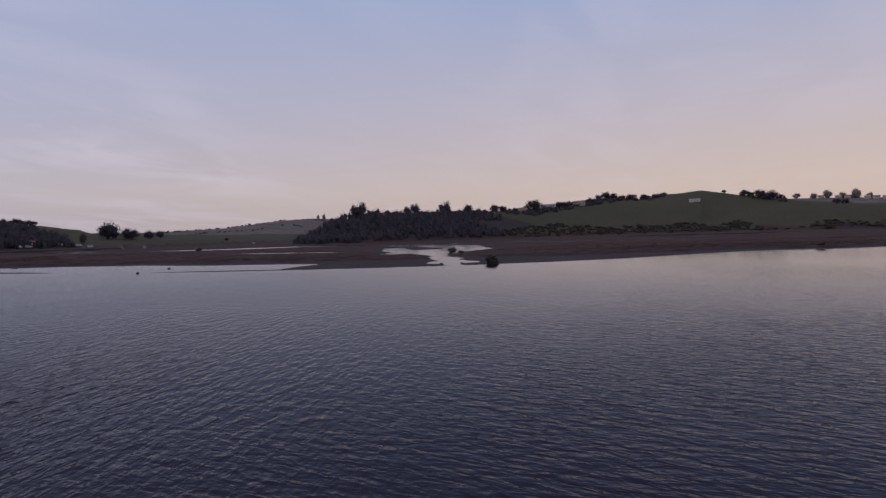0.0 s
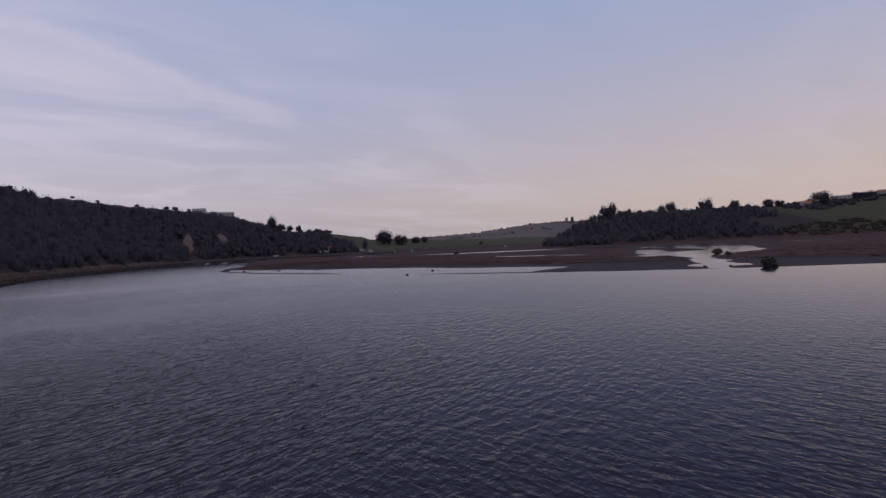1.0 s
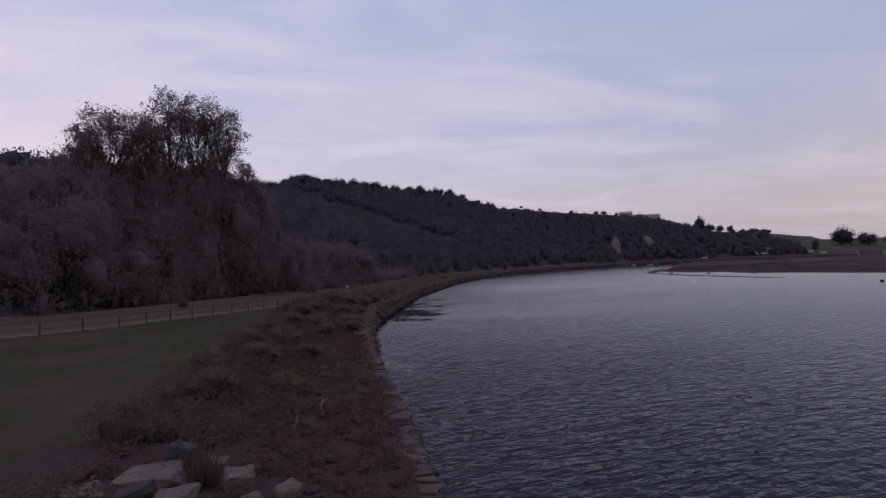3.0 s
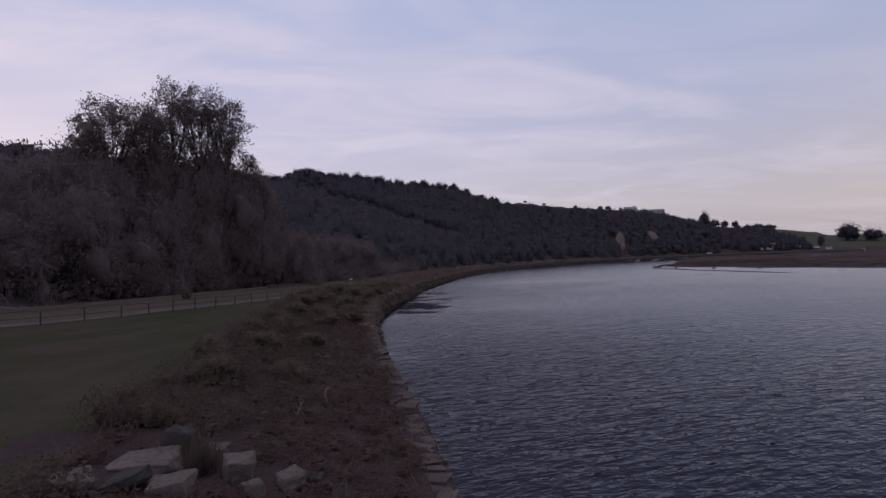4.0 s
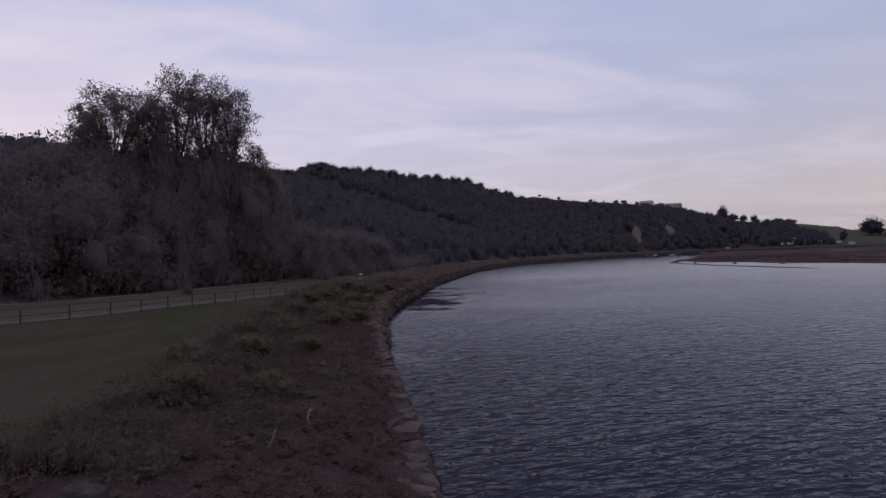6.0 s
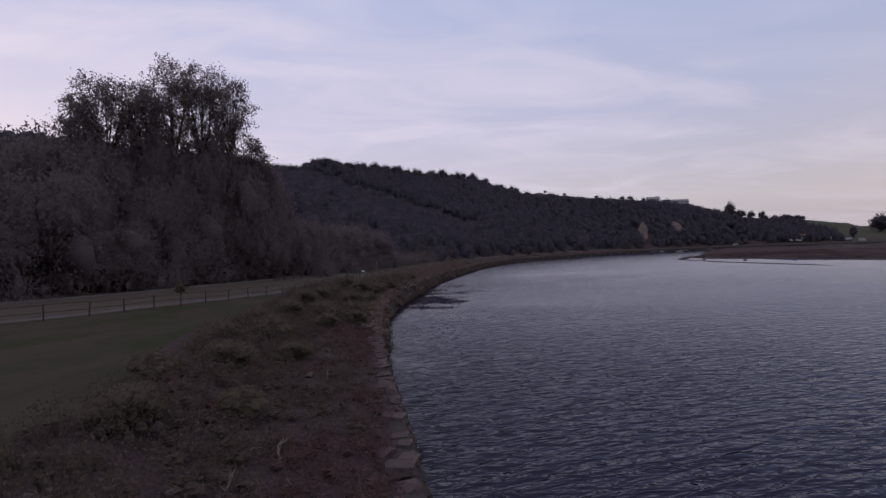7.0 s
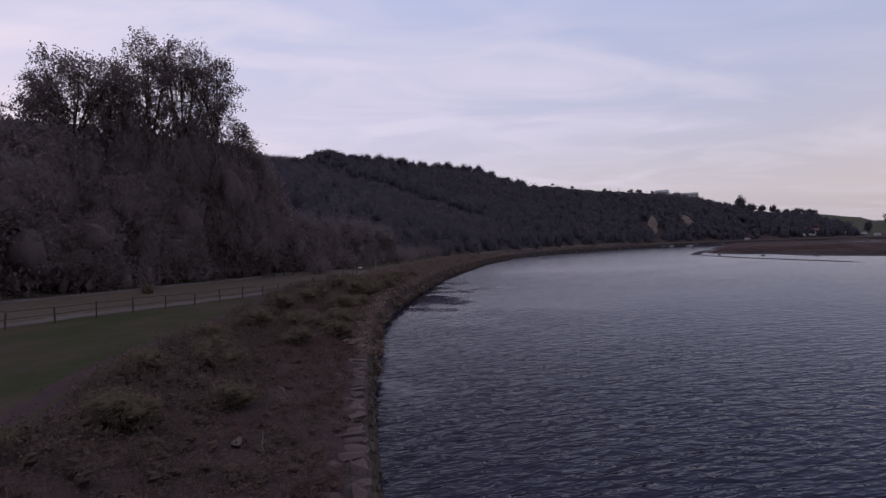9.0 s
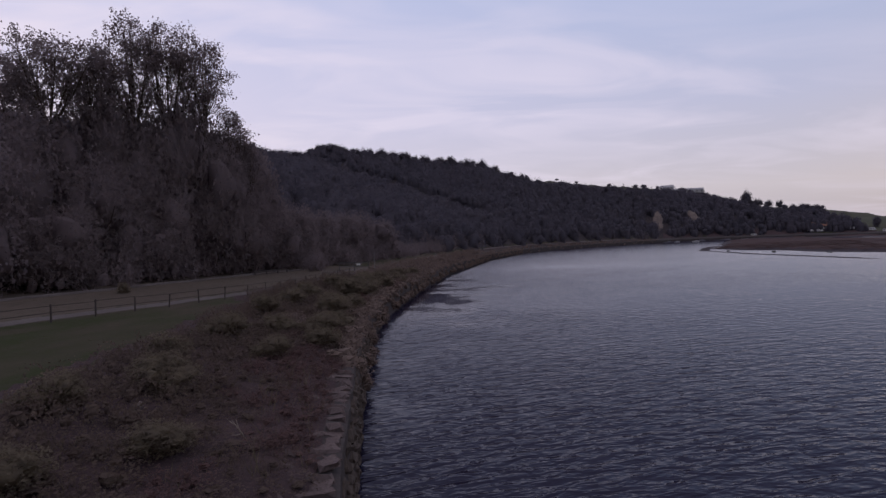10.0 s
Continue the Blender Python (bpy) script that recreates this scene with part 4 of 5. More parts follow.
p8 = scatter(42, (-150, -56, -20, 0), 1.5, bank_zone(1.3, 8.5, 59, 1))
clumps("tawny_grass", "tall tawny grass tussocks over the bend of the river wall", p8, rng.uniform(1.2, 2.6, len(p8)), rng.uniform(0.5, 1.1, len(p8)), 226, BRAMBLE, 40, 0.13)


p8b = scatter(43, (-240, -100, -24, 6), 1.7, lambda x, y: (along(x, y, BANK)[1] > 0) & (along(x, y, BANK)[0] > 5.0) & (along(x, y, BANK)[0] < 8.8))
clumps("track_grass", "tall pale dead grass beside the riverside track", p8b, rng.uniform(1.4, 2.8, len(p8b)), rng.uniform(0.8, 1.5, len(p8b)), 227, BRAMBLE, 34, 0.13)


def overhang(x, y):
    db, sb, _ = along(x, y, BANK)
    return (db > 0.3) & (db < 1.8) & (sb > 0) & (x < -51)


p7 = scatter(37, (-300, -42, -14, 22), 0.75, overhang)
p7 = np.vstack([p7, scatter(38, (-475, -300, 15, 132), 1.5, overhang)])


def hang(places, seed):
    """Tussocks rooted on the battered face and the top of the wall."""
    r = np.random.default_rng(seed)
    models = [crown(seed + i, 3, 34, 0.15, 1.0, 0.72, 4) for i in range(5)]
    s, _, _ = along(places[:, 0], places[:, 1], BANK)
    vs, fs, n = [], [], 0
    for (x, y), q in zip(places, s):
        z = np.interp(q, [0.25, 0.6, 0.75, 1.8], [0.35, 1.1, 1.9, 2.2])
        w, t = r.uniform(0.9, 2.0), r.uniform(0.6, 1.35)
        v, f = models[r.integers(5)]
        vs.append(v * np.array([w / 2, w / 2, t / 2]) + np.array([x, y, z]))
        fs.append(f + n)
        n += len(v)
    ob = new("wall_tussocks", fast_mesh("wall_tussocks", np.vstack(vs), np.vstack(fs), [BRAMBLE]))
    return tagged(ob, "tawny tussocks and weeds hanging over the river wall", "scrub", kind="stuff")


hang(p7, 241)

# bushes at the edge of the field
BUSH_LEAF = surface("bush_leaves", [(0.150, 0.122, 0.086), (0.166, 0.134, 0.094), (0.134, 0.104, 0.086)], (0.3, 2.5), 0.95, 0.0, island=0.3, thin=0.5)
bush = tree_model("bush", 10.0, 10.0, 91, 0.02, 11, 400, 0.065, BUSH_LEAF, label="rounded olive bush at the edge of the mown field", category="bush")
BUSHES = [(-22, -9.0, 1.6, 0.9), (-25.5, -8.0, 2.2, 1.2), (-31, -10.5, 2.0, 1.1), (-34, -9.0, 2.6, 1.2), (-39, -11.4, 2.2, 1.2), (-43, -10.5, 2.8, 1.4), (-47, -12.6, 2.4, 1.3), (-53, -12.8, 3.0, 1.5), (-57, -11.5, 2.6, 1.2),
          (-62, -14.2, 2.8, 1.4), (-69, -14.8, 3.2, 1.5), (-76, -15.5, 3.0, 1.5), (-84, -15.0, 3.4, 1.7), (-92, -14.0, 3.6, 1.8), (-28, -6.0, 1.8, 0.9), (-37, -7.2, 2.0, 0.9), (-50, -9.2, 2.2, 1.1), (-19, -6.8, 1.1, 0.7),
          (-54, -8.0, 2.6, 1.2), (-58, -9.2, 3.0, 1.5), (-61.5, -9.0, 2.4, 1.2), (-66, -10.6, 3.4, 1.7), (-70.5, -10.2, 2.8, 1.5), (-73, -12.6, 3.0, 1.4), (-79, -12.4, 3.6, 1.9), (-83, -11.4, 3.0, 1.6),
          (-88, -12.6, 3.8, 2.0), (-93, -11.3, 3.0, 1.6), (-97, -12.8, 3.6, 1.8), (-103, -11.4, 3.2, 1.5), (-109, -12.2, 3.4, 1.6), (-117, -11.0, 3.0, 1.4)]
for i, (x, y, wide, tall) in enumerate(BUSHES):
    m = Matrix.Translation((x, y, height(x, y) - 0.06)) @ Matrix.Rotation(i * 2.1, 4, "Z") @ Matrix.Diagonal((wide / 10, wide / 10, tall / 10, 1))
    ob = bush if i == 0 else copy_thing(bush, m)
    ob.matrix_basis = m
    tagged(ob, group="bushes on the bank")
MARSH_BUSHES = [(-300, 257, 4.5, 2.6), (-104, 216, 5.0, 2.8), (-95, 205, 3.0, 1.6), (27, 240, 3.5, 1.6), (-262, -4.5, 4.5, 3.0), (-258, -6, 3, 2)]
for i, (x, y, wide, tall) in enumerate(MARSH_BUSHES):
    m = Matrix.Translation((x, y, height(x, y) - 0.1)) @ Matrix.Rotation(i * 2.1, 4, "Z") @ Matrix.Diagonal((wide / 10, wide / 10, tall / 10, 1))
    ob = copy_thing(bush, m)
    ob.matrix_basis = m
    tagged(ob, "dark bush on the edge of the marsh channel" if y > 100 else "dark bush overhanging the river wall", group="waterside bushes")


# grass blades of the field
def tufts(name, label, places, tall, seed, material, blades=5):
    r = np.random.default_rng(seed)
    n = len(places) * blades
    base = np.repeat(places, blades, 0) + r.normal(0, 0.10, (n, 2))
    h = np.repeat(terrain(places[:, 0], places[:, 1])[0], blades) - 0.03
    t = np.repeat(tall, blades) * r.uniform(0.5, 1.2, n)
    a = r.uniform(0, 6.283, n)
    lean = r.normal(0, 0.35, (n, 2)) * t[:, None]
    w = np.where(t > 0.2, 0.008 + 0.012 * t, 0.02 + 0.05 * t)
    v = np.zeros((n, 3, 3))
    v[:, 0] = np.stack([base[:, 0] + np.cos(a) * w, base[:, 1] + np.sin(a) * w, h], 1)
    v[:, 1] = np.stack([base[:, 0] - np.cos(a) * w, base[:, 1] - np.sin(a) * w, h], 1)
    v[:, 2] = np.stack([base[:, 0] + lean[:, 0], base[:, 1] + lean[:, 1], h + t], 1)
    ob = new(name, fast_mesh(name, v.reshape(-1, 3), np.arange(3 * n).reshape(-1, 3), [material]))
    return tagged(ob, label, "grass", kind="stuff")


def field_zone(x, y):
    db, sb, _ = along(x, y, BANK)
    return (sb > 0) & (db > 8.5 + 1.5 * value_noise(x, y, 6, 14)) & (db < 36)


BLADE = surface("grass_blades", [(0.042, 0.048, 0.020), (0.072, 0.058, 0.041), (0.055, 0.050, 0.032)], (0.3, 2.0), 0.9, 0.0, (0.45, 1, 1), island=0.3, thin=0.5)
p4 = scatter(34, (-110, 0, -45, -2), 0.42, field_zone)
tufts("grass", "short rough grass of the riverside field", p4, rng.uniform(0.02, 0.06, len(p4)), 301, BLADE)
p5 = scatter(35, (-110, 8, -30, 8), 0.8, bank_zone(1.5, 10.5, 65, 1))
STRAW = surface("straw_grass", [(0.13, 0.105, 0.065), (0.16, 0.13, 0.085), (0.09, 0.072, 0.045)], (0.3, 2.0), 0.9, 0.0, island=0.4, thin=0.2)
tufts("straw_grass", "thin straw-coloured dead grass stems in the scrub", p5, rng.uniform(0.3, 0.75, len(p5)), 302, STRAW, 4)
p6b = scatter(39, (-480, 160, 120, 620), 12.5, lambda x, y: (along(x, y, SHORE)[1] > 0) & (terrain(x, y)[1] == 3) & (along(x, y, SHORE)[0] > 118))
p6 = scatter(36, (-340, 120, 88, 420), 6.4, lambda x, y: (along(x, y, SHORE)[1] > 0) & (terrain(x, y)[1] == 3) & (along(x, y, SHORE)[0] < 120))
def marsh_edge(x, y):
    h, _ = terrain(x, y)
    d, side, _ = along(x, y, SHORE)
    return (side > 0) & (d < 62) & (h > 0.4) & (h < 1.0)


p6 = np.vstack([p6, scatter(40, (-330, 70, 86, 300), 4.0, marsh_edge)])
MARSHBLADE = surface("marsh_stems", [(0.078, 0.048, 0.042), (0.096, 0.060, 0.050), (0.062, 0.044, 0.040)], (0.04, 0.6), 0.95, 0.0, island=0.3, thin=0.4)
clumps("marsh_plants", "low russet sea-purslane and cord grass on the marsh", p6, rng.uniform(3.2, 6.5, len(p6)), rng.uniform(0.12, 0.34, len(p6)), 231, MARSHBLADE, 18, 0.16, "marsh plants")
clumps("back_marsh_plants", "dull brown marsh growth between the channels", p6b, rng.uniform(4, 9, len(p6b)), rng.uniform(0.06, 0.14, len(p6b)), 236, MARSHBLADE, 14, 0.2, "marsh plants")


# ---- boulders, stones and driftwood ----
def lump(name, size, seed, material, label, category, at, turn=0.0, sink=0.15, group="", rings=9, wobble=0.13):
    r = np.random.default_rng(seed)
    bm = bmesh.new()
    bmesh.ops.create_icosphere(bm, subdivisions=3, radius=1.0)
    axes = [Vector(r.normal(0, 1, 3)).normalized() for _ in range(9)]
    cuts = [r.uniform(0.4, 0.75) if wobble < 0.2 else 1.5 for _ in axes]
    for v in bm.verts:
        p = v.co.copy()
        for a, c in zip(axes, cuts):
            over = p.dot(a) - c
            if over > 0:
                p -= a * over * 0.85
        p *= 1 + wobble * noise.noise(v.co * 2.3 + Vector((seed, 0, 0))) + 0.05 * noise.noise(v.co * 6 + Vector((0, seed, 0)))
        v.co = Vector((p.x * size[0] / 2, p.y * size[1] / 2, p.z * size[2] / 2))
    me = bpy.data.meshes.new(name)
    bm.to_mesh(me)
    bm.free()
    me.materials.append(material)
    ob = new(name, me)
    x, y = at[:2]
    z = at[2] if len(at) > 2 else height(x, y)
    ob.matrix_basis = Matrix.Translation((x, y, z + size[2] / 2 * 0.8 - sink)) @ Matrix.Rotation(turn, 4, "Z")
    return tagged(ob, label, category, group)


def boulder(size, at, turn, seed, label, material, sink):
    """An angular block of stone: the hull of a jittered box, its edges worn, its faces a little rough."""
    r = np.random.default_rng(seed)
    bm = bmesh.new()
    for sx in (-1, 1):
        for sy in (-1, 1):
            for sz in (-1, 1):
                bm.verts.new((sx * r.uniform(0.55, 1), sy * r.uniform(0.55, 1), sz * r.uniform(0.6, 1)))
    for _ in range(7):
        p = Vector(r.normal(0, 1, 3)).normalized() * r.uniform(0.9, 1.15)
        bm.verts.new((p.x, p.y, p.z * 0.95))
    bmesh.ops.convex_hull(bm, input=bm.verts[:])
    loose = [v for v in bm.verts if not v.link_faces]
    bmesh.ops.delete(bm, geom=loose, context="VERTS")
    bmesh.ops.bevel(bm, geom=bm.edges[:], offset=0.06, segments=1, affect="EDGES", profile=0.6)
    bmesh.ops.triangulate(bm, faces=bm.faces[:])
    bmesh.ops.subdivide_edges(bm, edges=bm.edges[:], cuts=2, use_grid_fill=True)
    for v in bm.verts:
        v.co *= 1 + 0.13 * noise.noise(v.co * 1.8 + Vector((seed, 0, 0))) + 0.05 * noise.noise(v.co * 5.5 + Vector((0, seed, 0)))
        v.co = Vector((v.co.x * size[0] / 2, v.co.y * size[1] / 2, v.co.z * size[2] / 2))
    me = bpy.data.meshes.new("boulder")
    bm.to_mesh(me)
    bm.free()
    me.materials.append(material)
    ob = new("boulder", me)
    ob.matrix_basis = Matrix.Translation((at[0], at[1], height(at[0], at[1]) + size[2] / 2 - sink)) @ Matrix.Rotation(turn, 4, "Z") @ Matrix.Rotation(r.normal(0, 0.1), 4, "X") @ Matrix.Rotation(0.08, 4, "Y")
    return tagged(ob, label, "boulder", "boulders on the bank")


DULLROCK = surface("lichened_stone", [(0.056, 0.051, 0.047), (0.082, 0.076, 0.070), (0.038, 0.034, 0.032)], (0.9, 7.0), 0.9, 0.6, place="object")
# size along x, y and z, the place, the turn, how pale
ROCKS = [((1.15, 1.45, 0.44), (-16.0, -5.3), 0.25, 1), ((0.6, 0.62, 0.6), (-16.05, -3.5), 0.5, 1), ((0.75, 0.85, 0.5), (-15.1, -4.4), 0.2, 1), ((0.55, 0.78, 0.92), (-16.75, -5.05), -0.2, 0), ((0.8, 0.95, 0.38), (-14.6, -6.0), 0.1, 1),
         ((0.8, 1.0, 0.28), (-15.0, -5.2), -0.15, 0), ((0.42, 0.4, 0.34), (-15.5, -3.0), 0.6, 1), ((0.5, 0.62, 0.4), (-16.1, -2.5), 0.9, 1), ((0.4, 0.36, 0.28), (-16.6, -2.1), 0.3, 0), ((0.55, 0.75, 0.34), (-17.3, -4.55), 0.3, 1)]
for i, (size, at, turn, pale) in enumerate(ROCKS):
    boulder(size, at, turn, 400 + i, "large pale flat slab of rock lying in the grass" if i == 0 else "pale angular boulder beside the bank scrub" if pale else "dull grey-green lichened boulder in the grass", BOULDER if pale else DULLROCK, 0.18 if size[2] > 0.4 else 0.06)
tuft = np.array([[-16.3, -4.5], [-16.4, -4.3], [-16.2, -4.2], [-16.5, -4.6], [-16.0, -4.35], [-18.8, -7.2], [-19.0, -7.0], [-18.6, -7.5]])
tufts("rock_tufts", "dark olive grass tufts growing between the boulders", np.repeat(tuft, 26, 0), rng.uniform(0.4, 0.85, 26 * len(tuft)), 303, OLIVE, 5)
r0 = np.random.default_rng(5)
for i in range(16):
    x, y = r0.uniform(-48, -16), 0.0
    y = -6.3 - (abs(x) - 20) * 0.13 + r0.uniform(-2.5, 2.5)
    s = r0.uniform(0.18, 0.42)
    lump("loose_stone", (s * 1.4, s, s * 0.8), 430 + i, BOULDER, "small pale stone among the brambles", "stone", (x, y), x, 0.02, "loose stones in the scrub")
v, f = crown(450, 6, 150, 0.17, 1.0, 0.95)
rock = new("tidal_rock", fast_mesh("tidal_rock", v * np.array([1.9, 1.6, 1.5]), f, [WEEDROCK]))
rock.matrix_basis = Matrix.Translation((-56.5, 141.0, 0.9))
tagged(rock, "dark weed-covered rock standing in the shallows", "rock")
for i, (x, y, s) in enumerate([(-213.8, 109, 3.4), (-228.5, 99, 2.0), (-144, 113, 1.6), (-134, 96, 1.3), (-250, 93, 1.6), (-70, 138, 1.8), (-66, 143, 1.4)]):
    lump("mud_rock", (s, s * 0.6, 0.7), 460 + i, WEEDROCK, "low dark weedy rock on the mud flat", "rock", (x, y, max(0.0, height(x, y))), i, 0.12, "rocks on the mud")


def dead_branch(x, y, long, seed):
    r = np.random.default_rng(seed)
    bits = []
    p = Vector((0, 0, -0.05))
    d = Vector((r.normal(0, 0.5), r.normal(0, 0.5), 0.9)).normalized()
    pts = [p]
    for _ in range(4):
        d = (d + Vector(r.normal(0, 0.25, 3))).normalized()
        pts.append(pts[-1] + d * long / 4)
    bits.append(tube(pts, [0.035, 0.03, 0.024, 0.017, 0.008], 6))
    for k in (1, 2, 3):
        e = (d + Vector(r.normal(0, 0.8, 3))).normalized()
        bits.append(tube([pts[k], pts[k] + e * long * 0.2, pts[k] + e * long * 0.36 + Vector((0, 0, 0.04))], [0.02, 0.014, 0.006], 5))
    ob = new("dead_branch", fast_mesh("dead_branch", *joined(bits), [STRAWWOOD], smooth=True))
    ob.matrix_basis = Matrix.Translation((x, y, height(x, y)))
    return tagged(ob, "bleached dead branch sticking out of the brambles", "branch", "dead branches")


STRAWWOOD = surface("bleached_wood", [(0.22, 0.185, 0.15), (0.27, 0.23, 0.185), (0.16, 0.135, 0.11)], (1.0, 9.0), 0.9, 0.3, place="object")
for i, (x, y, long) in enumerate([(-24.2, -3.5, 0.75), (-23.4, -3.1, 0.5), (-22.6, -4.2, 0.55), (-25.8, -4.6, 0.5), (-39.5, -6.2, 0.8), (-34.0, -5.0, 0.7)]):
    dead_branch(x, y, long, 480 + i)

# ---- path, track and fence ----
fence_line = smooth_line([(x + 0.5, y + 1.5) for x, y in FENCE], 0.5)
path_line = smooth_line(FENCE, 1.0)
path = new("path", fast_mesh("path", *sweep(path_line, [(-0.75, -0.1), (-0.7, 0.035), (0.0, 0.05), (0.7, 0.035), (0.75, -0.1)], 0.0, 0, True), [PATH]))
tagged(path, "pale gravel footpath behind the post and rail fence", "path", kind="structure")
far_line = smooth_line([(-105, -20.0), (-119, -17.5), (-152, -15.2), (-233, -5.3), (-306, 11.5), (-360, 36), (-419, 74), (-471, 116)], 4.0)
path2 = new("path_far", fast_mesh("path_far", *sweep(far_line, [(-0.1, -0.1), (0, 0.05), (2.2, 0.06), (2.3, -0.1)], 0.0, 0, True), [PATH]))
tagged(path2, "pale riverside track following the bank", "path", kind="structure")
verge = smooth_line(KERB, 1.0)
kerb = new("kerb", fast_mesh("kerb", *sweep(verge, [(-0.1, -0.1), (-0.06, 0.16), (0.0, 0.19), (0.22, 0.19), (0.26, -0.1)], 0.01, 3, True), [PATH]))
tagged(kerb, "low pale kerb between the verge and the wood", "kerb", kind="structure")


def box(size, at=(0, 0, 0), bevel=0.0, bm=None):
    bm = bm or bmesh.new()
    made = bmesh.ops.create_cube(bm, size=1.0)["verts"]
    bmesh.ops.scale(bm, vec=size, verts=made)
    bmesh.ops.translate(bm, vec=at, verts=made)
    if bevel:
        bmesh.ops.bevel(bm, geom=list({e for v in made for e in v.link_edges}), offset=bevel, segments=2, affect="EDGES", profile=0.7)
    return bm


def build_fence():
    root = new("fence")
    tagged(root, "weathered wooden post and rail fence beside the path", "fence")
    posts = fence_line[::6]
    r = np.random.default_rng(9)
    tops = []
    bm = box((0.075, 0.075, 1.25), (0, 0, 0.35), 0.012)
    me = bpy.data.meshes.new("post")
    bm.to_mesh(me)
    bm.free()
    me.materials.append(WOOD)
    for x, y in posts:
        z = height(x, y)
        p = new("post", me)
        p.parent = root
        p.matrix_basis = Matrix.Translation((x, y, z)) @ Matrix.Rotation(r.normal(0, 0.05), 4, "X") @ Matrix.Rotation(r.normal(0, 0.05), 4, "Y") @ Matrix.Diagonal((1, 1, r.uniform(0.9, 1.15), 1))
        tops.append(Vector((x, y, z)))
    for a, b in zip(tops[:-1], tops[1:]):
        for z in (0.52, 0.98):
            d = b - a
            m = box((d.length + 0.08, 0.03, 0.04), (0, 0, 0), 0.005)
            rail = part("rail", m, WOOD, root)
            mid = (a + b) / 2 + Vector((0, 0, z + r.normal(0, 0.02)))
            rail.matrix_basis = Matrix.Translation(mid) @ d.to_track_quat("X", "Z").to_matrix().to_4x4()


build_fence()


GREYWOOD = surface("greyed_wood", [(0.085, 0.078, 0.078), (0.105, 0.097, 0.096), (0.064, 0.058, 0.058)], (1.0, 9.0), 0.9, 0.4, place="object")


def build_barrier():
    root = new("barrier")
    a, b = Vector((-109.4, -20.9, 0)), Vector((-114.3, -17.4, 0))
    a.z, b.z = height(a.x, a.y), height(b.x, b.y)
    tagged(root, "grey barrier rail across the path with a small white board", "barrier")
    d = b - a
    q = d.to_track_quat("X", "Z").to_matrix().to_4x4()
    for k in (0.0, 0.5, 1.0):
        p = part("post", box((0.14, 0.14, 1.6), (0, 0, 0.65), 0.015), GREYWOOD, root)
        p.matrix_basis = Matrix.Translation(a + d * k)
    for z in (1.32, 0.7):
        p = part("rail", box((d.length, 0.07, 0.12), (0, 0, 0), 0.01), GREYWOOD, root)
        p.matrix_basis = Matrix.Translation(a + d * 0.5 + Vector((0, 0, z))) @ q
    p = part("board", box((0.75, 0.04, 0.26), (0, 0, 0), 0.01), WHITE, root, "plain white notice board")
    p.matrix_basis = Matrix.Translation(a + d * 0.62 + Vector((0.06, 0.07, 1.05))) @ q
    pole = new("sign_post")
    tagged(pole, "thin dark metal sign post beside the path", "post")
    pole.matrix_basis = Matrix.Translation((-114.8, -16.6, height(-114.8, -16.6)))
    v, f = tube([(0, 0, -0.3), (0, 0, 1.5), (0, 0, 2.9)], [0.05, 0.05, 0.045], 8)
    o = new("pole", fast_mesh("pole", v, f, [STEEL]))
    o.parent = pole
    part("cap", box((0.4, 0.05, 0.3), (0, 0, 2.7), 0.01), STEEL, pole)


build_barrier()


def build_low_rail():
    """A low weathered rail on short posts at the wood's edge."""
    root = new("low_rail")
    a, b = Vector((-98.5, -29.6, 0)), Vector((-106.0, -27.6, 0))
    a.z, b.z = height(a.x, a.y), height(b.x, b.y)
    tagged(root, "low weathered timber rail on short posts by the verge", "rail")
    d = b - a
    q = d.to_track_quat("X", "Z").to_matrix().to_4x4()
    for k in (0.03, 0.35, 0.68, 0.97):
        p = part("post", box((0.16, 0.16, 0.7), (0, 0, 0.15), 0.015), WOOD, root)
        p.matrix_basis = Matrix.Translation(a + d * k)
    p = part("rail", box((d.length, 0.12, 0.18), (0, 0, 0), 0.02), WOOD, root)
    p.matrix_basis = Matrix.Translation(a + d * 0.5 + Vector((0, 0, 0.42))) @ q


build_low_rail()
tagged(set_down(bush, -73, -31.2, 0.14, 0.5, 0.4), "pale grassy shrub on the verge", group="bushes on the bank")


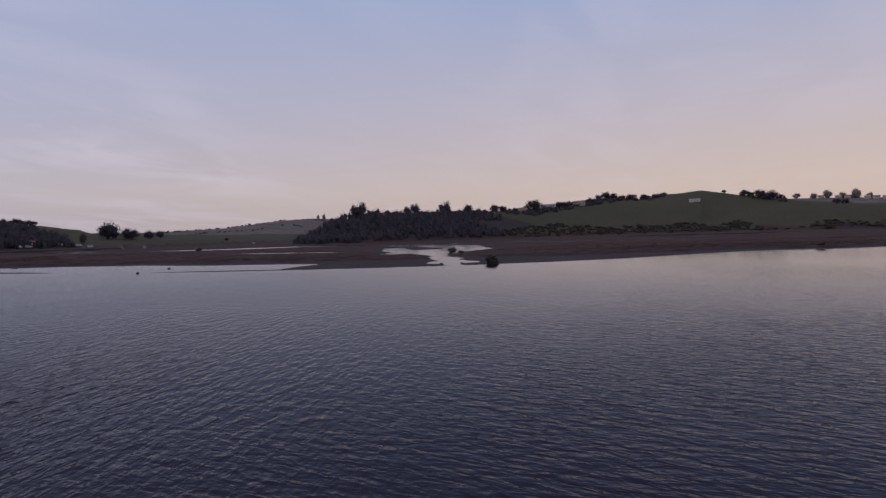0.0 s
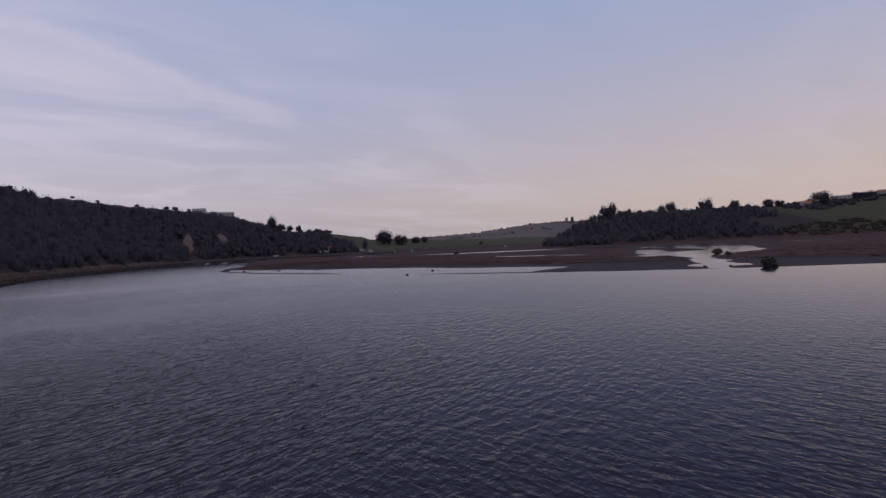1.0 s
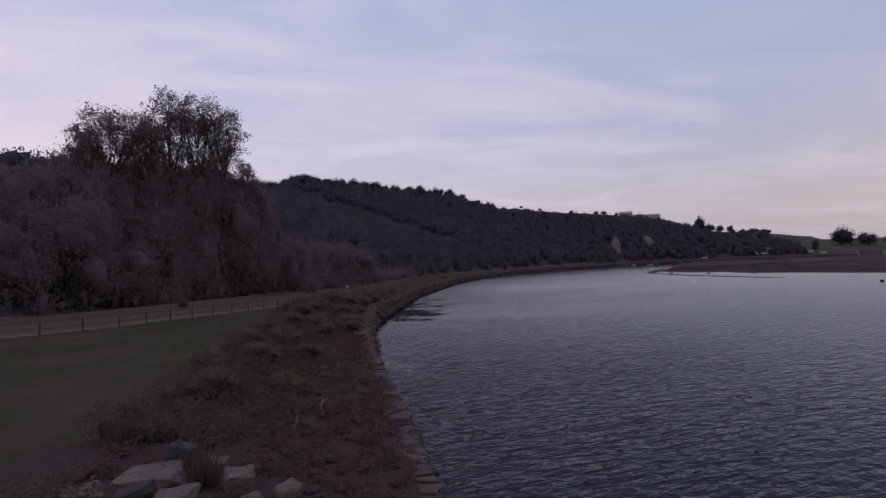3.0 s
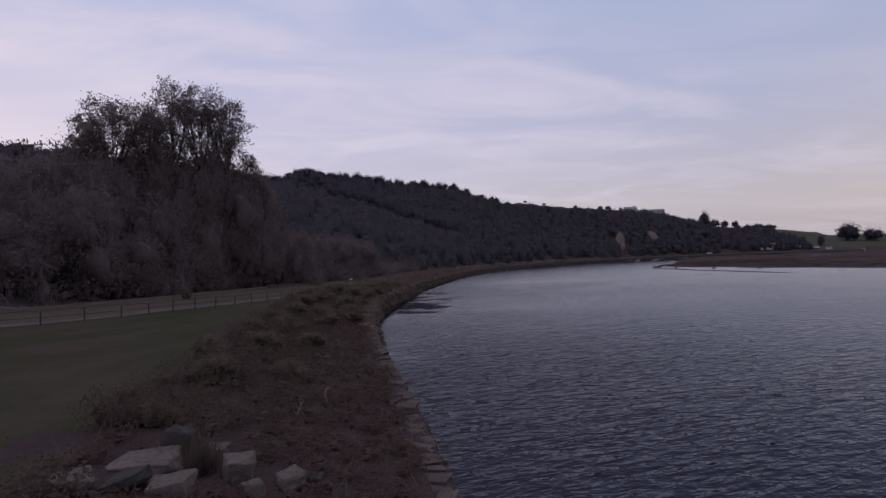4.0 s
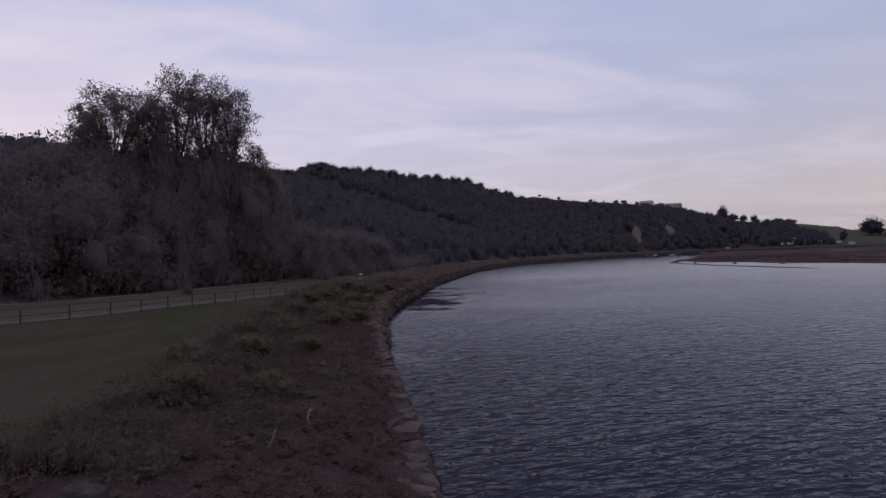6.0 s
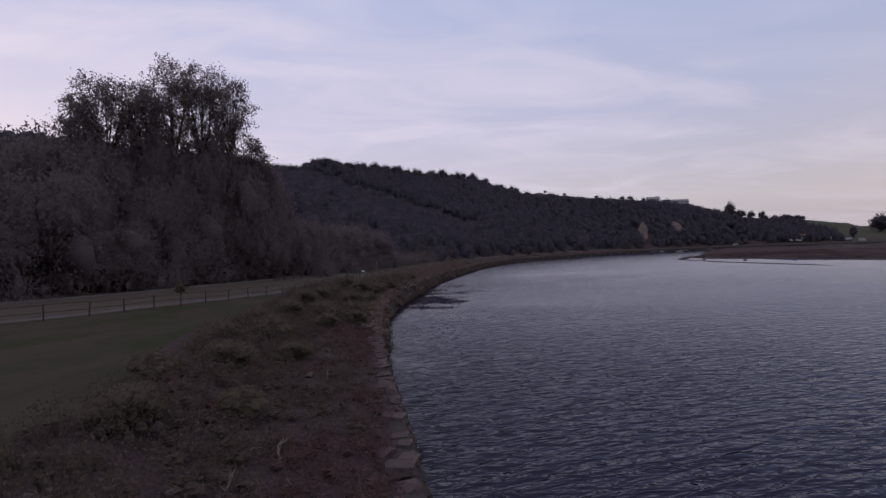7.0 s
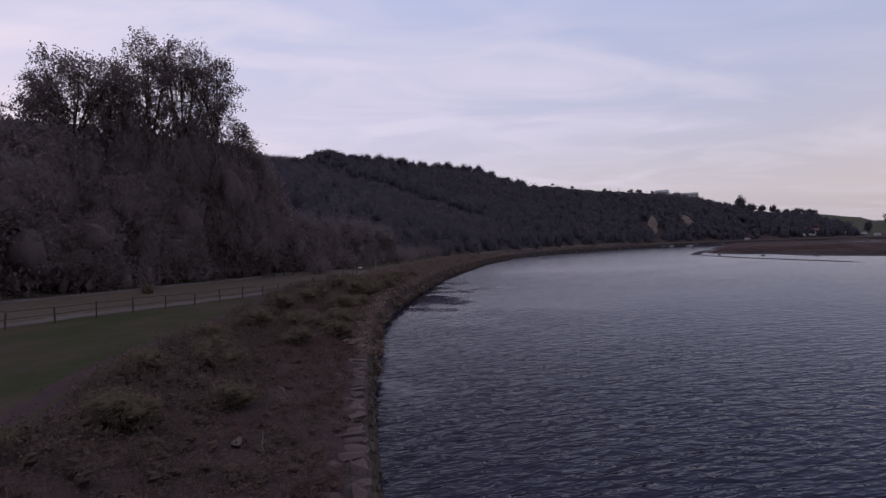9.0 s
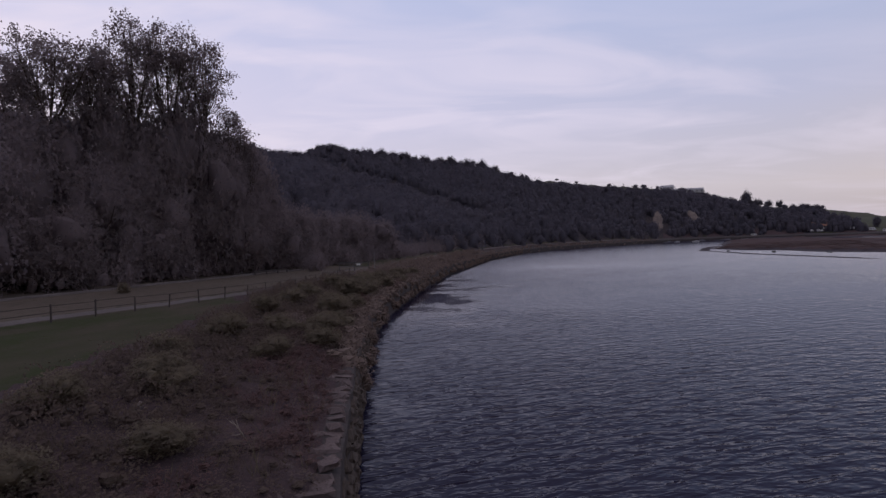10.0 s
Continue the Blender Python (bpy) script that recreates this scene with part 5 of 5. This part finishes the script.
# ---- houses, vehicles and boats ----
def house(name, label, x, y, wide, deep, walls, rise, wall_m, roof_m, turn, windows=4, storeys=1, chimney=True, base=None):
    root = new(name)
    tagged(root, label, "house")
    z = height(x, y) if base is None else base
    root.matrix_basis = Matrix.Translation((x, y, z - 0.5)) @ Matrix.Rotation(radians(turn), 4, "Z")
    walls += 0.5
    bm = bmesh.new()
    w, d = wide / 2, deep / 2
    pts = [(-w, -d, 0), (w, -d, 0), (w, d, 0), (-w, d, 0), (-w, -d, walls), (w, -d, walls), (w, d, walls), (-w, d, walls), (-w, 0, walls + rise), (w, 0, walls + rise)]
    vs = [bm.verts.new(p) for p in pts]
    for f in ((3, 2, 1, 0), (0, 1, 5, 4), (2, 3, 7, 6), (1, 2, 6, 9, 5), (3, 0, 4, 8, 7), (4, 5, 9, 8), (6, 7, 8, 9)):
        bm.faces.new([vs[i] for i in f])
    part("wall", bm, wall_m, root)
    bm = bmesh.new()
    o, t = 0.4, 0.2
    slope = rise / d
    ring = [(-d - o, walls - slope * o), (0, walls + rise), (d + o, walls - slope * o), (d + o, walls - slope * o + t), (0, walls + rise + t + 0.1), (-d - o, walls - slope * o + t)]
    ends = [[bm.verts.new((sx * (w + o), p[0], p[1] + 0.02)) for p in ring] for sx in (-1, 1)]
    for i in range(6):
        j = (i + 1) % 6
        bm.faces.new((ends[0][i], ends[0][j], ends[1][j], ends[1][i]))
    bm.faces.new(ends[0][::-1])
    bm.faces.new(ends[1])
    bmesh.ops.recalc_face_normals(bm, faces=bm.faces)
    roof = part("roof", bm, roof_m, root)
    if chimney:
        part("chimney", box((0.7, 0.7, 1.8), (w * 0.6, 0.3, walls + rise + 0.3), 0.03), wall_m, roof)
    for side in (-1, 1):
        for k in range(windows):
            for s in range(storeys):
                u = -w + wide * (k + 0.5) / windows
                pane = part("window", box((1.1, 0.12, 1.3), (u, side * (d + 0.02), 0.5 + 1.6 + s * 2.8)), DARK, root)
                part("sill", box((1.3, 0.2, 0.1), (u, side * (d + 0.06), 0.5 + 0.9 + s * 2.8)), wall_m, pane)
    part("door", box((1.0, 0.14, 2.1), (0.0, -d - 0.03, 1.55)), WOOD, root)
    return root


house("cottage", "small white cottage with an orange clay tile roof", -527, 279, 10, 7, 2.6, 2.6, RENDER, ROOF, 60)
house("farmhouse", "pale farmhouse on the ridge above the wood", -733, 220, 15, 9, 4.8, 2.6, RENDER, SLATE, 70, 4, 2, True, 56.0)
house("long_barn", "long low pale farm shed beside the farmhouse", -725, 241, 34, 9, 3.2, 1.8, RENDER, SLATE, 80, 7, 1, False, 53.5)
house("white_house", "white flat-fronted house among trees on the north ridge", -254, 868, 22, 9, 5.5, 1.2, RENDER, SLATE, 8, 5, 2)
house("low_house", "pale low house half hidden by trees", -272, 799, 14, 8, 3.2, 2.0, RENDER, ROOF, 12, 4)
house("ridge_house", "white house with a shallow roof on the north ridge", -223, 938, 18, 9, 5.5, 2.0, RENDER, ROOF, 5, 4, 2)
house("ochre_house", "ochre rendered house on the north hill", -159, 1066, 12, 9, 6.0, 2.4, OCHRE, ROOF, 0, 3, 2)
house("hill_house", "long pale house alone below the hill top", -58, 1040, 17, 8, 4.2, 1.2, RENDER, SLATE, 2, 2, 1)
for i, (x, y, t) in enumerate([(300, 1790, 0), (318, 1785, 10), (336, 1780, -8), (262, 1815, 5), (242, 1818, 0), (205, 1825, 12)]):
    house("town_house", "small white house of the distant town", x, y, 13, 9, 5.5, 2.6, RENDER, ROOF if i % 2 else SLATE, t, 3, 2)


def camper(x, y, turn, copy_of=None):
    m = Matrix.Translation((x, y, height(x, y) + 0.02)) @ Matrix.Rotation(radians(turn), 4, "Z") @ Matrix.Diagonal((0.85, 0.85, 0.85, 1))
    if copy_of:
        ob = copy_thing(copy_of, m)
        ob.matrix_basis = m
        return ob
    root = new("camper_van")
    tagged(root, "white camper van parked on the riverside ground", "van", "parked camper vans")
    bm = bmesh.new()
    outline = [(-2.9, 0.35), (2.5, 0.35), (2.9, 0.55), (2.9, 1.25), (2.2, 1.45), (1.75, 2.1), (1.9, 2.75), (-2.9, 2.75)]
    a = [bm.verts.new((px, -1.05, pz)) for px, pz in outline]
    b = [bm.verts.new((px, 1.05, pz)) for px, pz in outline]
    bm.faces.new(a)
    bm.faces.new(b[::-1])
    for i in range(8):
        bm.faces.new((a[i], b[i], b[(i + 1) % 8], a[(i + 1) % 8]))
    bmesh.ops.recalc_face_normals(bm, faces=bm.faces)
    bmesh.ops.bevel(bm, geom=bm.edges[:], offset=0.08, segments=2, affect="EDGES")
    part("body", bm, WHITE, root)
    for side in (-1, 1):
        for u in (-1.6, 0.3):
            part("window", box((0.9, 0.06, 0.55), (u, side * 1.05, 1.85), 0.02), DARK, root)
        for u in (-1.8, 1.8):
            wheel = bmesh.new()
            bmesh.ops.create_cone(wheel, segments=16, radius1=0.36, radius2=0.36, depth=0.24, cap_ends=True, matrix=Matrix.Translation((u, side * 0.95, 0.36)) @ Matrix.Rotation(radians(90), 4, "X"))
            part("wheel", wheel, RUBBER, root)
    wind = part("windscreen", box((0.06, 1.7, 0.7), (0, 0, 0), 0.02), DARK, root)
    wind.matrix_basis = Matrix.Translation((2.02, 0, 1.78)) @ Matrix.Rotation(radians(-34), 4, "Y")
    root.matrix_basis = m
    return root


vans = camper(-524, 270, 70)
for x, y, t in [(-522, 277, 60), (-520, 301, 100), (-518, 306, 75), (-516, 314, 80), (-513, 323, 65), (-530, 228, 95)]:
    camper(x, y, t, vans)


def boat(x, y, turn, long):
    root = new("boat")
    tagged(root, "small white moored boat near the bank", "boat", "moored boats")
    bm = bmesh.new()
    rows = []
    for k in range(9):
        u = k / 8
        half = 0.19 * long * math.sin(math.pi * min(1, 0.28 + u * 0.72)) ** 0.7 if u < 1 else 0.02
        sheer = 0.62 + 0.25 * u * u
        px = (u - 0.5) * long
        rows.append([bm.verts.new(p) for p in ((px, -half, sheer), (px, -half * 0.75, 0.1), (px, 0, -0.18), (px, half * 0.75, 0.1), (px, half, sheer), (px, half * 0.85, sheer - 0.08), (px, 0, 0.2), (px, -half * 0.85, sheer - 0.08))])
    for a, b in zip(rows[:-1], rows[1:]):
        for i in range(8):
            bm.faces.new((a[i], a[(i + 1) % 8], b[(i + 1) % 8], b[i]))
    bm.faces.new(rows[0][::-1])
    bm.faces.new(rows[-1])
    bmesh.ops.recalc_face_normals(bm, faces=bm.faces)
    part("hull", bm, WHITE, root)
    part("cabin", box((long * 0.3, long * 0.22, 0.7), (long * 0.08, 0, 0.85), 0.06), WHITE, root)
    part("motor", box((0.25, 0.3, 0.7), (-long * 0.52, 0, 0.6), 0.05), DARK, root)
    root.matrix_basis = Matrix.Translation((x, y, 0.02)) @ Matrix.Rotation(radians(turn), 4, "Z")


boat(-472, 146, 30, 4.2)
boat(-462, 156, 70, 4.8)

# bare scars on the wooded slope
def earth_slip(x, y, wide, tall, lean, seed):
    """A ragged steep face of bare earth, as a thick leaning slab with a broken rim."""
    v, f = blob(seed, 14, 22, 0.0)
    n = value_noise(v[:, 0] * 3 + seed, v[:, 2] * 3, 1.0, seed)
    m = value_noise(v[:, 1] * 7, v[:, 2] * 7 + seed, 1.0, seed + 1)
    k = (1 + 0.38 * n + 0.16 * m)[:, None]
    v = v * k * np.array([1.6, wide / 2, tall / 2])
    v[:, 0] -= v[:, 2] * 0.55
    v[:, 1] += v[:, 2] * lean
    ob = new("earth_slip", fast_mesh("earth_slip", v, f, [EARTH]))
    ob.matrix_basis = Matrix.Translation((x, y, height(x, y) + tall * 0.36))
    return tagged(ob, "bare pale earth slip on the wooded slope", "earth slip", "earth slips")


earth_slip(-526, 148, 7, 17, 0.18, 501)
earth_slip(-552, 187, 8, 13, -0.35, 507)


# ---- wall stones, last ----
def lay_stones():
    line = smooth_line(BANK[3:13], 0.5)
    at = np.arange(len(line)) * 0.5
    d = np.gradient(line, axis=0)
    yaw = np.arctan2(d[:, 1], d[:, 0])
    r = np.random.default_rng(12)

    def put(me, s, off, z, scale, tilt, twist=0.06):
        x, y, a = np.interp(s, at, line[:, 0]), np.interp(s, at, line[:, 1]), np.interp(s, at, np.unwrap(yaw))
        o = new("stone", me)
        o.parent = wall
        o.matrix_basis = Matrix.Translation((x - math.sin(a) * off, y + math.cos(a) * off, z)) @ Matrix.Rotation(a + r.normal(0, twist), 4, "Z") @ Matrix.Rotation(tilt, 4, "X") @ Matrix.Diagonal((*scale, 1))

    begin = at[np.argmin(abs(line[:, 0] + 12))]
    end = at[np.argmin(abs(line[:, 0] + 50))]
    for _ in range(40):
        put(CAPS[r.integers(6)], r.uniform(begin, end), r.uniform(1.5, 2.2), 2.14 + r.normal(0, 0.05), (r.uniform(0.3, 0.7), r.uniform(0.4, 0.9), r.uniform(0.4, 0.8)), r.normal(0, 0.2), 0.8)
    s = begin
    while s < end:
        k, deep = r.uniform(0.38, 0.85), r.uniform(0.6, 1.35)
        put(CAPS[r.integers(6)], s, 0.74 + 0.37 * deep + r.normal(0, 0.04), 2.06 + r.normal(0, 0.07), (k, deep, r.uniform(0.5, 1.1)), r.normal(0, 0.12), 0.2)
        s += 0.70 * k + (r.uniform(0.2, 0.7) if r.random() < 0.3 else r.uniform(0.02, 0.12))
    end = at[np.argmin(abs(line[:, 0] + 66))]
    for row in range(4):
        s = begin + 4 + row * 0.3
        while s < end:
            k = r.uniform(0.8, 1.5)
            put(FACES[r.integers(6)], s, 0.52 + 0.075 * row + r.normal(0, 0.03), 0.28 + row * 0.43, (k, 1.0, 1.0), 0.16)
            s += 0.72 * k + 0.03


lay_stones()
